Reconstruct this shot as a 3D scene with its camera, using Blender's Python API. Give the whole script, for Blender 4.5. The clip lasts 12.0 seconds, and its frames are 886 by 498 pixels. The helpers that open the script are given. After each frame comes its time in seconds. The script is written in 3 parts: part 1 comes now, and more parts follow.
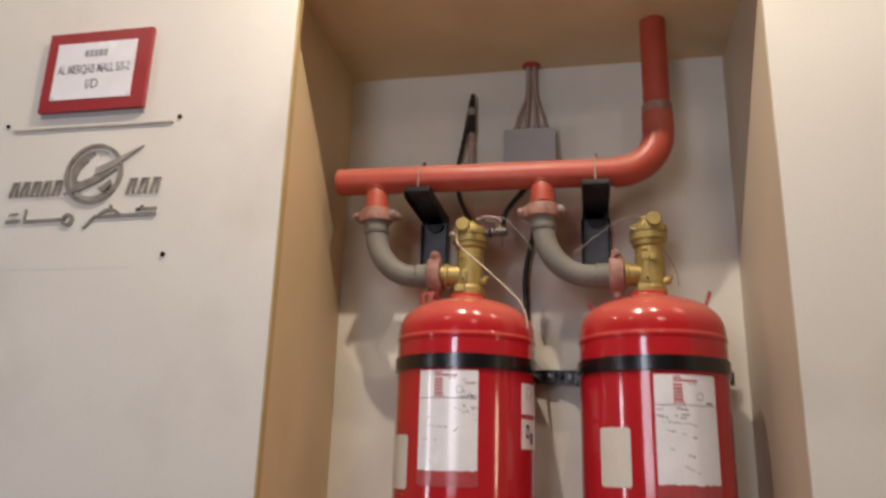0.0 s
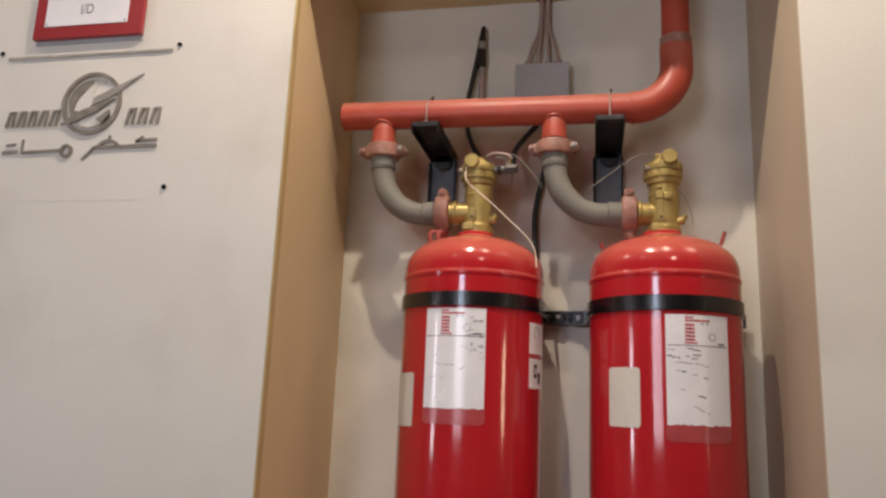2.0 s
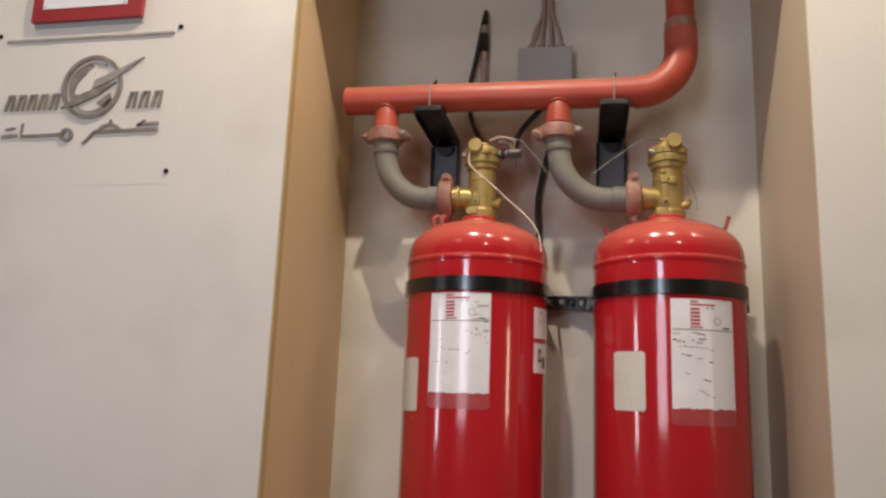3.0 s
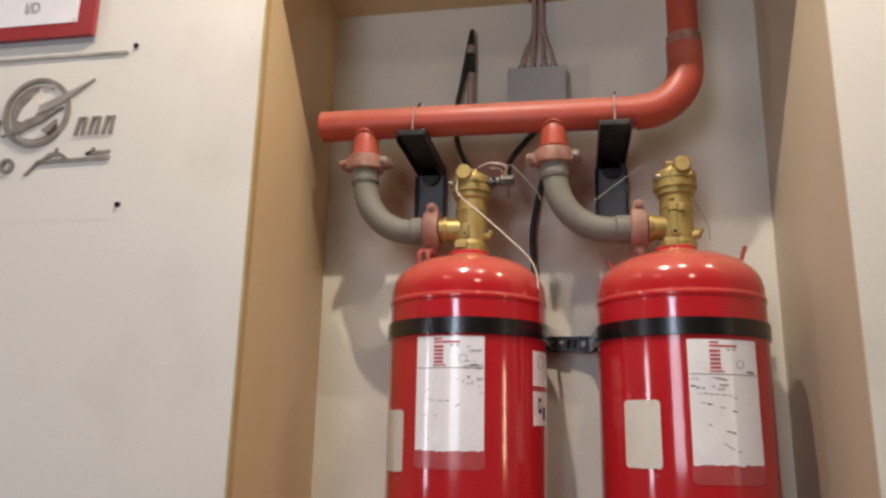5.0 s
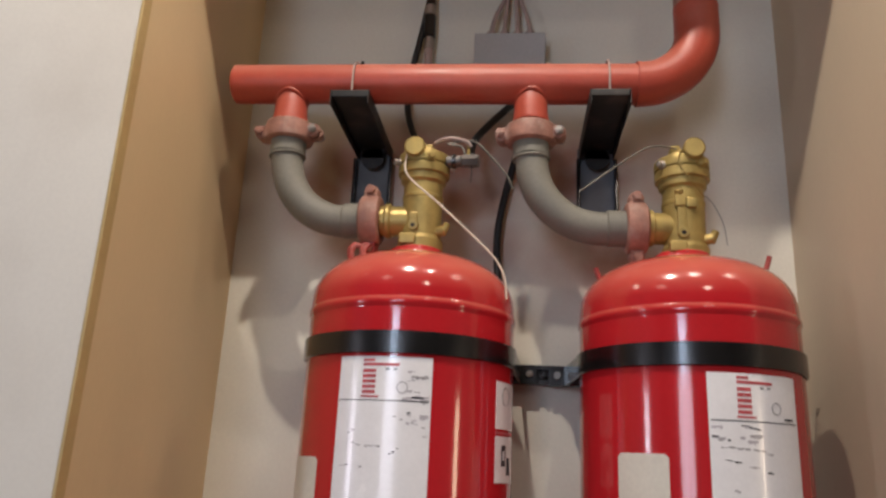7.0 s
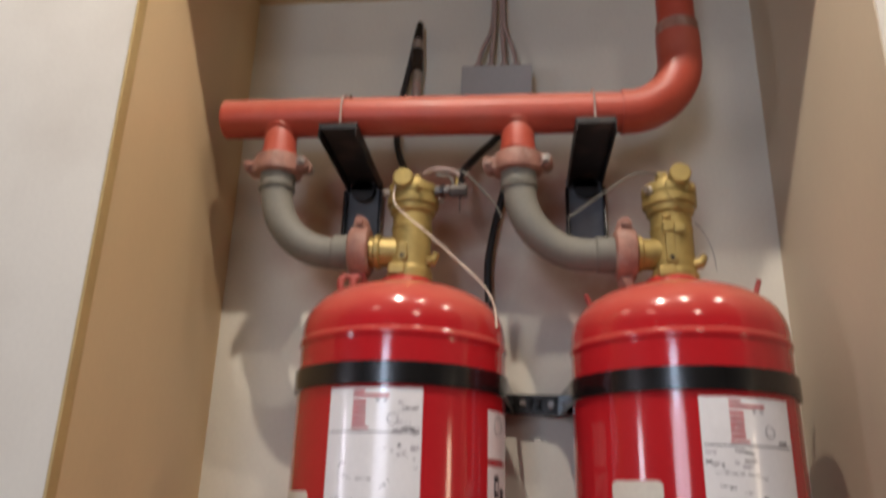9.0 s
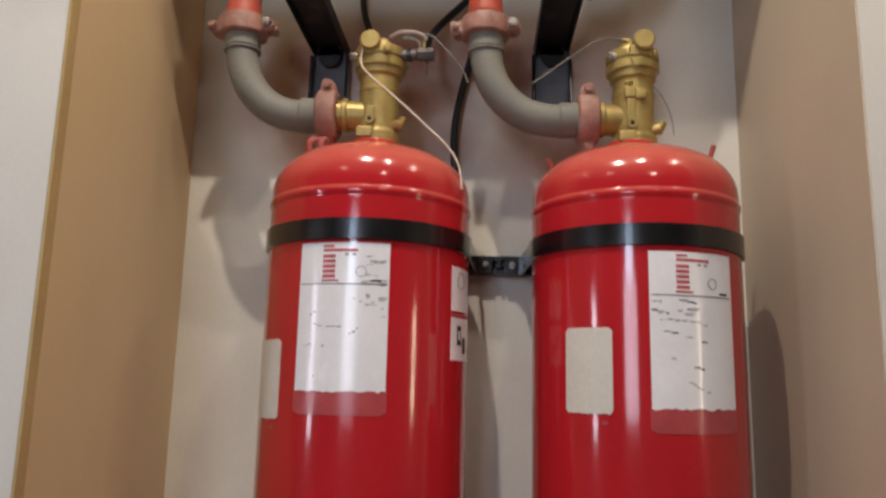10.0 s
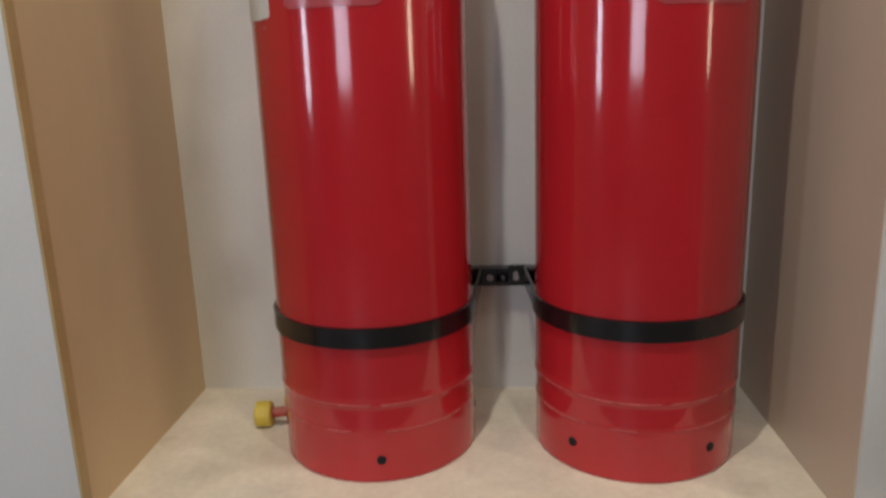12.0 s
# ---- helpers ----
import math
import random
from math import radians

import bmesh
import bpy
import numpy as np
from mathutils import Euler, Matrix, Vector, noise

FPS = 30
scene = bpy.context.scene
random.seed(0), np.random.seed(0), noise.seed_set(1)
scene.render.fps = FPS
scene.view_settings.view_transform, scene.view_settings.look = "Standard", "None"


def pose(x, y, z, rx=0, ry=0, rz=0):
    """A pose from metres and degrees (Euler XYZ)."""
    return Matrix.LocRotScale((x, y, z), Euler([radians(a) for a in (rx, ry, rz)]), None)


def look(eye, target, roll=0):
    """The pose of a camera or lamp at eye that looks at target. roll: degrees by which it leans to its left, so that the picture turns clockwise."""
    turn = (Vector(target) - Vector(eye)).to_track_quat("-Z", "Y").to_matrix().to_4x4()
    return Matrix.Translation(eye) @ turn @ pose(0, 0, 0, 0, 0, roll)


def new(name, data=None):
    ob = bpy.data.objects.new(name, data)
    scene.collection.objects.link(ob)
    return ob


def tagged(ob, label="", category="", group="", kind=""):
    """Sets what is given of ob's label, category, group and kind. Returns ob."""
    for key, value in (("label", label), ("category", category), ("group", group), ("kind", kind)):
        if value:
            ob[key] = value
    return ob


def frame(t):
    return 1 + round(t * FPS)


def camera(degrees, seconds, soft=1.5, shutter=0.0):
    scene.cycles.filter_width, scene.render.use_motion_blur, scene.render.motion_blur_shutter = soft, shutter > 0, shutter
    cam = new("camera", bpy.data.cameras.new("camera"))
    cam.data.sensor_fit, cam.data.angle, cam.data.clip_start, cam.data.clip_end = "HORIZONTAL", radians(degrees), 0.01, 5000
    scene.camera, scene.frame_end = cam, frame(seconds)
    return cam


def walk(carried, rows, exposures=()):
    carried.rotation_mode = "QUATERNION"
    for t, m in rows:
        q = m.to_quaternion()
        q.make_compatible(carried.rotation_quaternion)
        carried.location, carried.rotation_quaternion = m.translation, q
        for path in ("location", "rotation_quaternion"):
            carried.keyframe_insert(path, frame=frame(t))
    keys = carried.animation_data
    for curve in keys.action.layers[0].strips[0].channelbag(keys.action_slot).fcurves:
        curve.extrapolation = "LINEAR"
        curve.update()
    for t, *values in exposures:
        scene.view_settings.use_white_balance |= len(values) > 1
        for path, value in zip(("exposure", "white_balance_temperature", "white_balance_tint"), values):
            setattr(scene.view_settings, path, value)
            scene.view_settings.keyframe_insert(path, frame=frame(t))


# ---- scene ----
cam = camera(61.7, 12.0, soft=2.5, shutter=0.5)
PATH = [
    (0, (0.199, -1.881, 0.995), (-0.182, 0.007, 1.533), 1.6),
    (0.5, (0.196, -1.865, 1.004), (-0.256, -0.017, 1.619), 3.5),
    (1, (0.187, -1.849, 0.985), (-0.288, 0.0, 1.58), 2.7),
    (1.5, (0.2, -1.832, 0.977), (-0.265, 0.055, 1.451), 2.1),
    (2, (0.177, -1.823, 0.973), (-0.217, 0.095, 1.377), 2.3),
    (2.5, (0.155, -1.818, 0.968), (-0.241, 0.107, 1.337), 2.6),
    (4.3, (0.102, -1.827, 0.955), (-0.2, 0.11, 1.349), 0.2),
    (4.5, (0.086, -1.783, 0.983), (-0.251, 0.153, 1.356), 0.7),
    (5, (0.108, -1.608, 1.012), (-0.236, 0.306, 1.479), 1.1),
    (5.5, (0.077, -1.378, 1.005), (-0.124, 0.578, 1.37), 1.9),
    (6, (-0.001, -1.24, 1.027), (-0.07, 0.713, 1.455), 0.9),
    (6.5, (-0.013, -1.149, 1.043), (-0.154, 0.793, 1.501), 3.0),
    (7, (0.041, -1.128, 1.049), (-0.163, 0.782, 1.606), 2.7),
    (7.2, (0.044, -1.119, 1.056), (-0.148, 0.789, 1.624), 3.1),
    (8.8, (0.063, -1.13, 1.058), (-0.131, 0.727, 1.775), 1.6),
    (9, (0.059, -1.123, 1.038), (-0.14, 0.759, 1.686), 1.6),
    (9.5, (0.078, -1.139, 0.994), (-0.072, 0.806, 1.432), 1.5),
    (10, (0.066, -1.159, 0.981), (-0.045, 0.807, 1.33), 1.3),
    (10.5, (0.08, -1.156, 0.944), (-0.043, 0.829, 1.15), 0.0),
    (11, (0.08, -1.135, 0.882), (-0.058, 0.86, 0.851), -1.2),
    (11.5, (0.096, -1.124, 0.828), (-0.045, 0.846, 0.517), -3.1),
    (12, (0.08, -1.136, 0.802), (-0.056, 0.804, 0.334), -1.9),
]
walk(cam, [(t, look(eye, target, roll)) for t, eye, target, roll in PATH],
     [(0, 0.08, 6780, 15), (2.5, 0.11, 6780, 15), (4.5, 0.20, 6660, 13), (5.5, 0.26, 6560, 12), (6, 0.25, 6480, 12), (6.5, 0.12, 6460, 12), (7, 0.08, 6480, 13), (9, 0.08, 6460, 13), (10, 0.07, 6410, 12), (11, 0.08, 6220, 13), (12, 0.10, 6040, 9)])

# ---- light ----
world = bpy.data.worlds.new("world")
scene.world = world
world.use_nodes = True
world.node_tree.nodes["Background"].inputs[0].default_value = (0.9, 0.92, 1.0, 1)
world.node_tree.nodes["Background"].inputs[1].default_value = 0.05


def lamp(name, eye, target, watts, colour, size, size_y=0.0, spread=180):
    data = bpy.data.lights.new(name, "AREA")
    data.energy, data.color, data.size = watts, colour, size
    data.shape = "DISK"
    if size_y:
        data.shape, data.size_y = "RECTANGLE", size_y
    data.spread = radians(spread)
    ob = new(name, data)
    ob.matrix_world = look(eye, target)
    return ob


WARM, COOL = (1.0, 0.88, 0.745), (0.87, 0.87, 1.0)
# a row of four small downlights along the wall, two broad lamps further back (the left one added as fill), two windows
# and a doorway
SPOTS = ((-1.95, -0.62, 5), (-0.23, -0.655, 29), (0.45, -0.655, 11), (1.47, -0.46, 8))
for x, y, watts in SPOTS:
    lamp("downlight", (x, y, 3.15), (x, y + 0.001, 0), watts, WARM, 0.055)
BROAD = ((-1.3, -1.9, 2, 0.5), (1.1, -2.9, 10, 0.4))
for x, y, watts, wide in BROAD:
    lamp("downlight", (x, y, 3.15), (x * 0.8, -1.2, 0), watts, WARM, wide)
lamp("window_light", (-0.97, -4.38, 1.26), (-0.97, 0, 1.26), 27, COOL, 1.10, 1.1)
lamp("window_light", (-0.97, -4.38, 2.0), (-0.97, 0, 2.0), 17, (0.60, 0.78, 1.0), 0.62, 0.55)
lamp("window_light", (-3.1, -2.2, 1.1), (0, -1.2, 1.1), 13, COOL, 0.28, 1.0)
lamp("doorway_light", (3.1, -1.5, 1.1), (0, -0.6, 1.1), 6, (1.0, 0.80, 0.56), 0.22, 0.7)


# ---- materials ----
def material(name, colour, rough=0.5, metal=0.0, spot=0.12, scale=6.0, grain=0.06, grain_scale=120.0, bump=0.1, bump_scale=180.0,
             stain=None, stain_amount=0.0, stain_scale=3.0, coat=0.0, stretch=(1, 1, 1), dust=None, dust_amount=0.0):
    """A surface with broad blotches, fine grain, optional stains and relief."""
    m = bpy.data.materials.new(name)
    m.use_nodes = True
    n, link = m.node_tree.nodes, m.node_tree.links.new
    bsdf = n["Principled BSDF"]
    bsdf.inputs["Metallic"].default_value = metal
    bsdf.inputs["Coat Weight"].default_value = coat
    bsdf.inputs["Coat Roughness"].default_value = 0.08
    where = n.new("ShaderNodeNewGeometry")
    mapping = n.new("ShaderNodeMapping")
    mapping.inputs["Scale"].default_value = stretch
    link(where.outputs["Position"], mapping.inputs[0])

    def cloud(size, detail):
        t = n.new("ShaderNodeTexNoise")
        t.inputs["Scale"].default_value, t.inputs["Detail"].default_value = size, detail
        link(mapping.outputs[0], t.inputs["Vector"])
        return t.outputs[0]

    def ramp(value, low, high, a, b):
        r = n.new("ShaderNodeMapRange")
        for k, v in enumerate((low, high, a, b)):
            r.inputs[k + 1].default_value = v
        link(value, r.inputs[0])
        return r.outputs[0]

    def mixed(kind, factor, a, b):
        x = n.new("ShaderNodeMix")
        x.data_type, x.blend_type = "RGBA", kind
        if isinstance(factor, float):
            x.inputs[0].default_value = factor
        else:
            link(factor, x.inputs[0])
        for k, v in ((6, a), (7, b)):
            if isinstance(v, tuple):
                x.inputs[k].default_value = (*v, 1)
            else:
                link(v, x.inputs[k])
        return x.outputs[2]

    broad, fine = cloud(scale, 4.0), cloud(grain_scale, 3.0)
    col = mixed("MIX", ramp(broad, 0.3, 0.7, 0.0, 1.0), tuple(c * (1 - spot) for c in colour), tuple(min(1, c * (1 + spot)) for c in colour))
    col = mixed("MIX", ramp(fine, 0.35, 0.65, 0.0, 1.0), mixed("MULTIPLY", 1.0, col, (1 - grain,) * 3), col)
    if stain:
        col = mixed("MIX", ramp(cloud(stain_scale, 6.0), 0.52, 0.72, 0.0, stain_amount), col, stain)
    shine = ramp(broad, 0.3, 0.7, max(0.02, rough * 0.85), min(1, rough * 1.18))
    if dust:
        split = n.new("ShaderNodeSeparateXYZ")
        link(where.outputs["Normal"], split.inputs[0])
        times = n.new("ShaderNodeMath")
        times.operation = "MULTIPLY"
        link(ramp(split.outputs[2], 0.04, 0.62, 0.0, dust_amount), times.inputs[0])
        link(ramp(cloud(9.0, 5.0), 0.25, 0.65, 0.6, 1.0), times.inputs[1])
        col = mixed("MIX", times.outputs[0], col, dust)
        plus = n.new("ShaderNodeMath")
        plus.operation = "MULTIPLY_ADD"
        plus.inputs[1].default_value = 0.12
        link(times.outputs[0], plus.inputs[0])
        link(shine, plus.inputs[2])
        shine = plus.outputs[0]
    link(col, bsdf.inputs["Base Color"])
    link(shine, bsdf.inputs["Roughness"])
    b = n.new("ShaderNodeBump")
    b.inputs["Strength"].default_value, b.inputs["Distance"].default_value = bump, 0.004
    link(cloud(bump_scale, 3.0), b.inputs["Height"])
    link(b.outputs[0], bsdf.inputs["Normal"])
    return m


WALL = material("cream_wall_paint", (0.74, 0.71, 0.635), 0.55, spot=0.03, scale=2.5, grain=0.03, bump=0.08, bump_scale=60,
                stain=(0.50, 0.45, 0.38), stain_amount=0.42, stain_scale=2.2)
BACK = material("white_wall_paint", (0.75, 0.735, 0.64), 0.6, spot=0.05, scale=3.0, grain=0.04, bump=0.1, bump_scale=70,
                stain=(0.5, 0.42, 0.36), stain_amount=0.3, stain_scale=2.6)


def sprayed_and_shaded(mat, patches, colour):
    """Soft clouds of red overspray, smudge and painted-in shade on a wall: (x, z, reach along x, reach along z,
    strength).
    """
    n, link = mat.node_tree.nodes, mat.node_tree.links.new
    bsdf = n["Principled BSDF"]
    base = bsdf.inputs["Base Color"].links[0].from_socket
    where = n.new("ShaderNodeNewGeometry")
    cloud = n.new("ShaderNodeTexNoise")
    cloud.inputs["Scale"].default_value, cloud.inputs["Detail"].default_value = 7.0, 5.0
    link(where.outputs["Position"], cloud.inputs["Vector"])
    total = None
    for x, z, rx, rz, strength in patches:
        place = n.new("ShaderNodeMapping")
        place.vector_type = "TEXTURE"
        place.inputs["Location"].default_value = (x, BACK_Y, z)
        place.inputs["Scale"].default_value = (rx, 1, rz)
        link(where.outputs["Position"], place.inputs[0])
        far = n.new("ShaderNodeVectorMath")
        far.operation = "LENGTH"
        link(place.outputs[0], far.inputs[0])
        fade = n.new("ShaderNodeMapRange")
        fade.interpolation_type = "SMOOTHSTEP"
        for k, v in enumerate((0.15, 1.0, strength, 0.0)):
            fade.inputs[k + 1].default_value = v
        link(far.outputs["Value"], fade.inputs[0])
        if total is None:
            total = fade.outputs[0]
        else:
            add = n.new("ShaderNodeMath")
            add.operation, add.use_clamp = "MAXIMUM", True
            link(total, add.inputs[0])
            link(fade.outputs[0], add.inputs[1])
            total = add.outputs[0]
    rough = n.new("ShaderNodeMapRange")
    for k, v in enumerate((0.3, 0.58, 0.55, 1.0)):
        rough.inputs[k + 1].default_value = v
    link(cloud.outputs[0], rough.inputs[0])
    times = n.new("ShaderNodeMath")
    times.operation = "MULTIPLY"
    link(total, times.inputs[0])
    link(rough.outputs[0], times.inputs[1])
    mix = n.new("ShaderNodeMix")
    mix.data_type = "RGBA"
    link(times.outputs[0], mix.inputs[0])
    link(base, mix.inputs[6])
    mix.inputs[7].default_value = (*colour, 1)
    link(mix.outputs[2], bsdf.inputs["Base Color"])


BACK_Y = 0.65
# red overspray round the pipe, with its shadow and red bounce painted in
sprayed_and_shaded(BACK, [(-0.36, 1.78, 0.24, 0.17, 0.95), (-0.33, 1.57, 0.26, 0.13, 0.75), (0.20, 1.78, 0.24, 0.17, 0.95), (0.24, 1.55, 0.26, 0.13, 0.8), (-0.10, 1.81, 0.66, 0.15, 1.0),
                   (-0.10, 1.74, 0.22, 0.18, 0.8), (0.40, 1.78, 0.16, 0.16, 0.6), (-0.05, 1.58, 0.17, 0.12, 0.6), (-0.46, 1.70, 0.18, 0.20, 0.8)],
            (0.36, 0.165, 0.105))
# a low corner smudge, then the shade between the cylinders painted as colour
sprayed_and_shaded(BACK, [(-0.57, 0.30, 0.10, 0.13, 0.3), (0.045, 0.62, 0.05, 0.50, 0.35), (0.10, 0.20, 0.03, 0.26, 0.6)], (0.33, 0.26, 0.20))
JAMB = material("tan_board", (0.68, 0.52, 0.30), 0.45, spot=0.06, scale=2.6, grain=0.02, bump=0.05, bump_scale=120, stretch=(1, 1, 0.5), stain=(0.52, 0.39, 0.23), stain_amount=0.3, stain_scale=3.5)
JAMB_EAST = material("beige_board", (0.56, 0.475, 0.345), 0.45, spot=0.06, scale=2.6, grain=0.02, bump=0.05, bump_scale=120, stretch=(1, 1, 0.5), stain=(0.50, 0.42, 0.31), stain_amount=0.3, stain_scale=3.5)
EDGE = material("gold_edging", (0.52, 0.38, 0.17), 0.35, spot=0.1, scale=8)
FLOOR = material("cream_floor_paint", (0.80, 0.73, 0.57), 0.5, spot=0.10, scale=7, grain=0.08, grain_scale=60, stain=(0.50, 0.41, 0.30), stain_amount=0.5, stain_scale=6, bump=0.2, bump_scale=50)
ROOM = material("plain_room_paint", (0.22, 0.205, 0.185), 0.7, spot=0.03)
ROOM_FLOOR = material("room_floor_tile", (0.17, 0.15, 0.125), 0.5, spot=0.06)
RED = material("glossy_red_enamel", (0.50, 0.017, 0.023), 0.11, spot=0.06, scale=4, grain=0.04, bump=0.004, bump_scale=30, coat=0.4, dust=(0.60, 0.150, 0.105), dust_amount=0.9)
DUSTY_RED = material("dusty_red_weld", (0.55, 0.12, 0.11), 0.6, spot=0.25, scale=30)
PIPE_RED = material("dusty_red_pipe_paint", (0.44, 0.064, 0.035), 0.42, spot=0.1, scale=9, grain=0.07, bump=0.05, bump_scale=90,
                    stain=(0.46, 0.2, 0.14), stain_amount=0.25, stain_scale=7, dust=(0.48, 0.27, 0.20), dust_amount=0.4)
CLAMP_PAINT = material("worn_pink_coupling_paint", (0.34, 0.165, 0.122), 0.55, spot=0.3, scale=30, grain=0.15, grain_scale=200, bump=0.35, bump_scale=110,
                       stain=(0.5, 0.36, 0.3), stain_amount=0.7, stain_scale=26)
CLAMP_RED = material("dusty_dark_red_paint", (0.36, 0.055, 0.045), 0.5, spot=0.2, scale=40, bump=0.2, bump_scale=110, stain=(0.45, 0.20, 0.16), stain_amount=0.6, stain_scale=24)
HOSE = material("grey_rubber_hose", (0.195, 0.188, 0.156), 0.6, spot=0.1, scale=14, grain=0.1, bump=0.12, bump_scale=240)
BRASS = material("dull_brass", (0.42, 0.315, 0.105), 0.44, metal=0.5, spot=0.16, scale=22, grain=0.1, bump=0.1, bump_scale=150,
                 stain=(0.25, 0.17, 0.06), stain_amount=0.5, stain_scale=30)
BLACK = material("black_painted_steel", (0.008, 0.0075, 0.008), 0.24, spot=0.2, scale=12, bump=0.05, coat=0.35)
STRUT = material("dusty_grey_channel", (0.125, 0.135, 0.148), 0.45, spot=0.3, scale=10, stain=(0.09, 0.085, 0.085), stain_amount=0.6, stain_scale=9)
ARM_BLACK = material("brownish_black_steel", (0.010, 0.008, 0.0075), 0.48, spot=0.3, scale=14, stain=(0.07, 0.05, 0.04), stain_amount=0.7, stain_scale=16)
STEEL = material("zinc_steel", (0.40, 0.37, 0.34), 0.45, metal=0.9, spot=0.15, scale=30)
GUNMETAL = material("dull_grey_metal", (0.15, 0.14, 0.13), 0.42, metal=0.7, spot=0.15, scale=30)
BOX = material("grey_plastic_box", (0.42, 0.425, 0.42), 0.5, spot=0.05)
CONDUIT = material("pinkish_brown_conduit", (0.41, 0.31, 0.275), 0.5, spot=0.1, scale=14)
RUBBER = material("black_cable_sheath", (0.012, 0.012, 0.013), 0.45, spot=0.2, scale=20)
PAPER = material("white_label_paper", (0.88, 0.87, 0.88), 0.24, spot=0.04, scale=14, grain=0.03, bump=0.12, bump_scale=24, coat=0.5)
BLANK = material("cream_blank_label", (0.70, 0.67, 0.58), 0.45, spot=0.04, scale=14, bump=0.04, bump_scale=50)
TAPE = material("clear_tape_on_red", (0.46, 0.075, 0.08), 0.2, spot=0.1, scale=25, bump=0.1, bump_scale=40)
INK = material("black_ink", (0.03, 0.03, 0.035), 0.5, spot=0.3, scale=60)
GREY_INK = material("grey_ink", (0.35, 0.34, 0.35), 0.5, spot=0.3, scale=60)
RED_INK = material("red_ink", (0.50, 0.08, 0.09), 0.5, spot=0.2, scale=60)
SIGN_RED = material("red_sign_board", (0.34, 0.030, 0.035), 0.4, spot=0.06, scale=10)
PLATE = WALL
LOGO = material("brushed_grey_lettering", (0.31, 0.275, 0.23), 0.4, metal=0.3, spot=0.2, scale=30)
LOGO_PALE = material("pale_grey_metal", (0.52, 0.48, 0.42), 0.35, metal=0.4, spot=0.15, scale=25)
SIGN_INK = material("grey_sign_lettering", (0.30, 0.28, 0.28), 0.5, spot=0.1, scale=60)
YELLOW = material("yellow_plastic", (0.72, 0.55, 0.06), 0.4, spot=0.08, scale=30)
SEAL = material("pale_seal_wire", (0.72, 0.62, 0.50), 0.4, spot=0.08, scale=40)
DARK = material("dark_hollow", (0.008, 0.006, 0.006), 0.9, spot=0.1)


# ---- helpers ----
def mesh_of(bm, name, mat, smooth=40):
    bmesh.ops.recalc_face_normals(bm, faces=bm.faces)
    normals = []
    if smooth:
        limit = math.cos(radians(smooth))
        for f in bm.faces:
            f.smooth = True
        areas = {f: f.calc_area() for f in bm.faces}
        for f in bm.faces:
            for corner in f.loops:
                total = Vector()
                for g in corner.vert.link_faces:
                    if g.normal.dot(f.normal) > limit:
                        total += g.normal * areas[g]
                normals.append(total.normalized() if total.length > 1e-12 else f.normal.copy())
    me = bpy.data.meshes.new(name)
    bm.to_mesh(me)
    bm.free()
    if normals:
        me.normals_split_custom_set(normals)
    me.materials.append(mat)
    return me


def part(name, bm, mat, parent=None, label="", smooth=40):
    ob = new(name, mesh_of(bm, name, mat, smooth))
    ob.parent = parent
    if label:
        ob["label"] = label
    return ob


def thing(name, label, category, at=(0, 0, 0), group=""):
    ob = new(name)
    ob.location = at
    return tagged(ob, label, category, group)


def box(x0, x1, y0, y1, z0, z1, bevel=0.0, segments=2, bm=None):
    b = bmesh.new()
    bmesh.ops.create_cube(b, size=1)
    for v in b.verts:
        v.co = Vector(((x0 + x1) / 2 + v.co.x * (x1 - x0), (y0 + y1) / 2 + v.co.y * (y1 - y0), (z0 + z1) / 2 + v.co.z * (z1 - z0)))
    if bevel:
        bmesh.ops.bevel(b, geom=list(b.edges), offset=bevel, segments=segments, affect="EDGES", profile=0.5)
    return join(bm, b) if bm else b


def join(bm, other):
    me = bpy.data.meshes.new("joined")
    other.to_mesh(me)
    other.free()
    bm.from_mesh(me)
    bpy.data.meshes.remove(me)
    return bm


def moved(bm, m):
    bmesh.ops.transform(bm, matrix=m, verts=bm.verts)
    return bm


def lathe(profile, steps=32, m=None):
    """Turns (radius, height) pairs round z; radius 0 closes an end."""
    bm = bmesh.new()
    rings = []
    for r, z in profile:
        if r <= 1e-6:
            rings.append([bm.verts.new((0, 0, z))])
        else:
            rings.append([bm.verts.new((r * math.cos(2 * math.pi * k / steps), r * math.sin(2 * math.pi * k / steps), z)) for k in range(steps)])
    for a, b in zip(rings, rings[1:]):
        for k in range(steps):
            j = (k + 1) % steps
            loop = [a[k % len(a)], a[j % len(a)], b[j % len(b)], b[k % len(b)]]
            uniq = []
            for v in loop:
                if v not in uniq:
                    uniq.append(v)
            if len(uniq) > 2:
                bm.faces.new(uniq)
    return moved(bm, m) if m else bm


def rod(a, b, r, steps=20, bevel=0.002, r2=None):
    """A bar with softened rims from a to b."""
    a, b = Vector(a), Vector(b)
    h = (b - a).length
    r2 = r if r2 is None else r2
    e = min(bevel, r * 0.4, h * 0.3)
    prof = [(0, 0), (r - e, 0), (r, e), (r2, h - e), (r2 - e, h), (0, h)]
    return lathe(prof, steps, Matrix.Translation(a) @ (b - a).to_track_quat("Z", "Y").to_matrix().to_4x4())


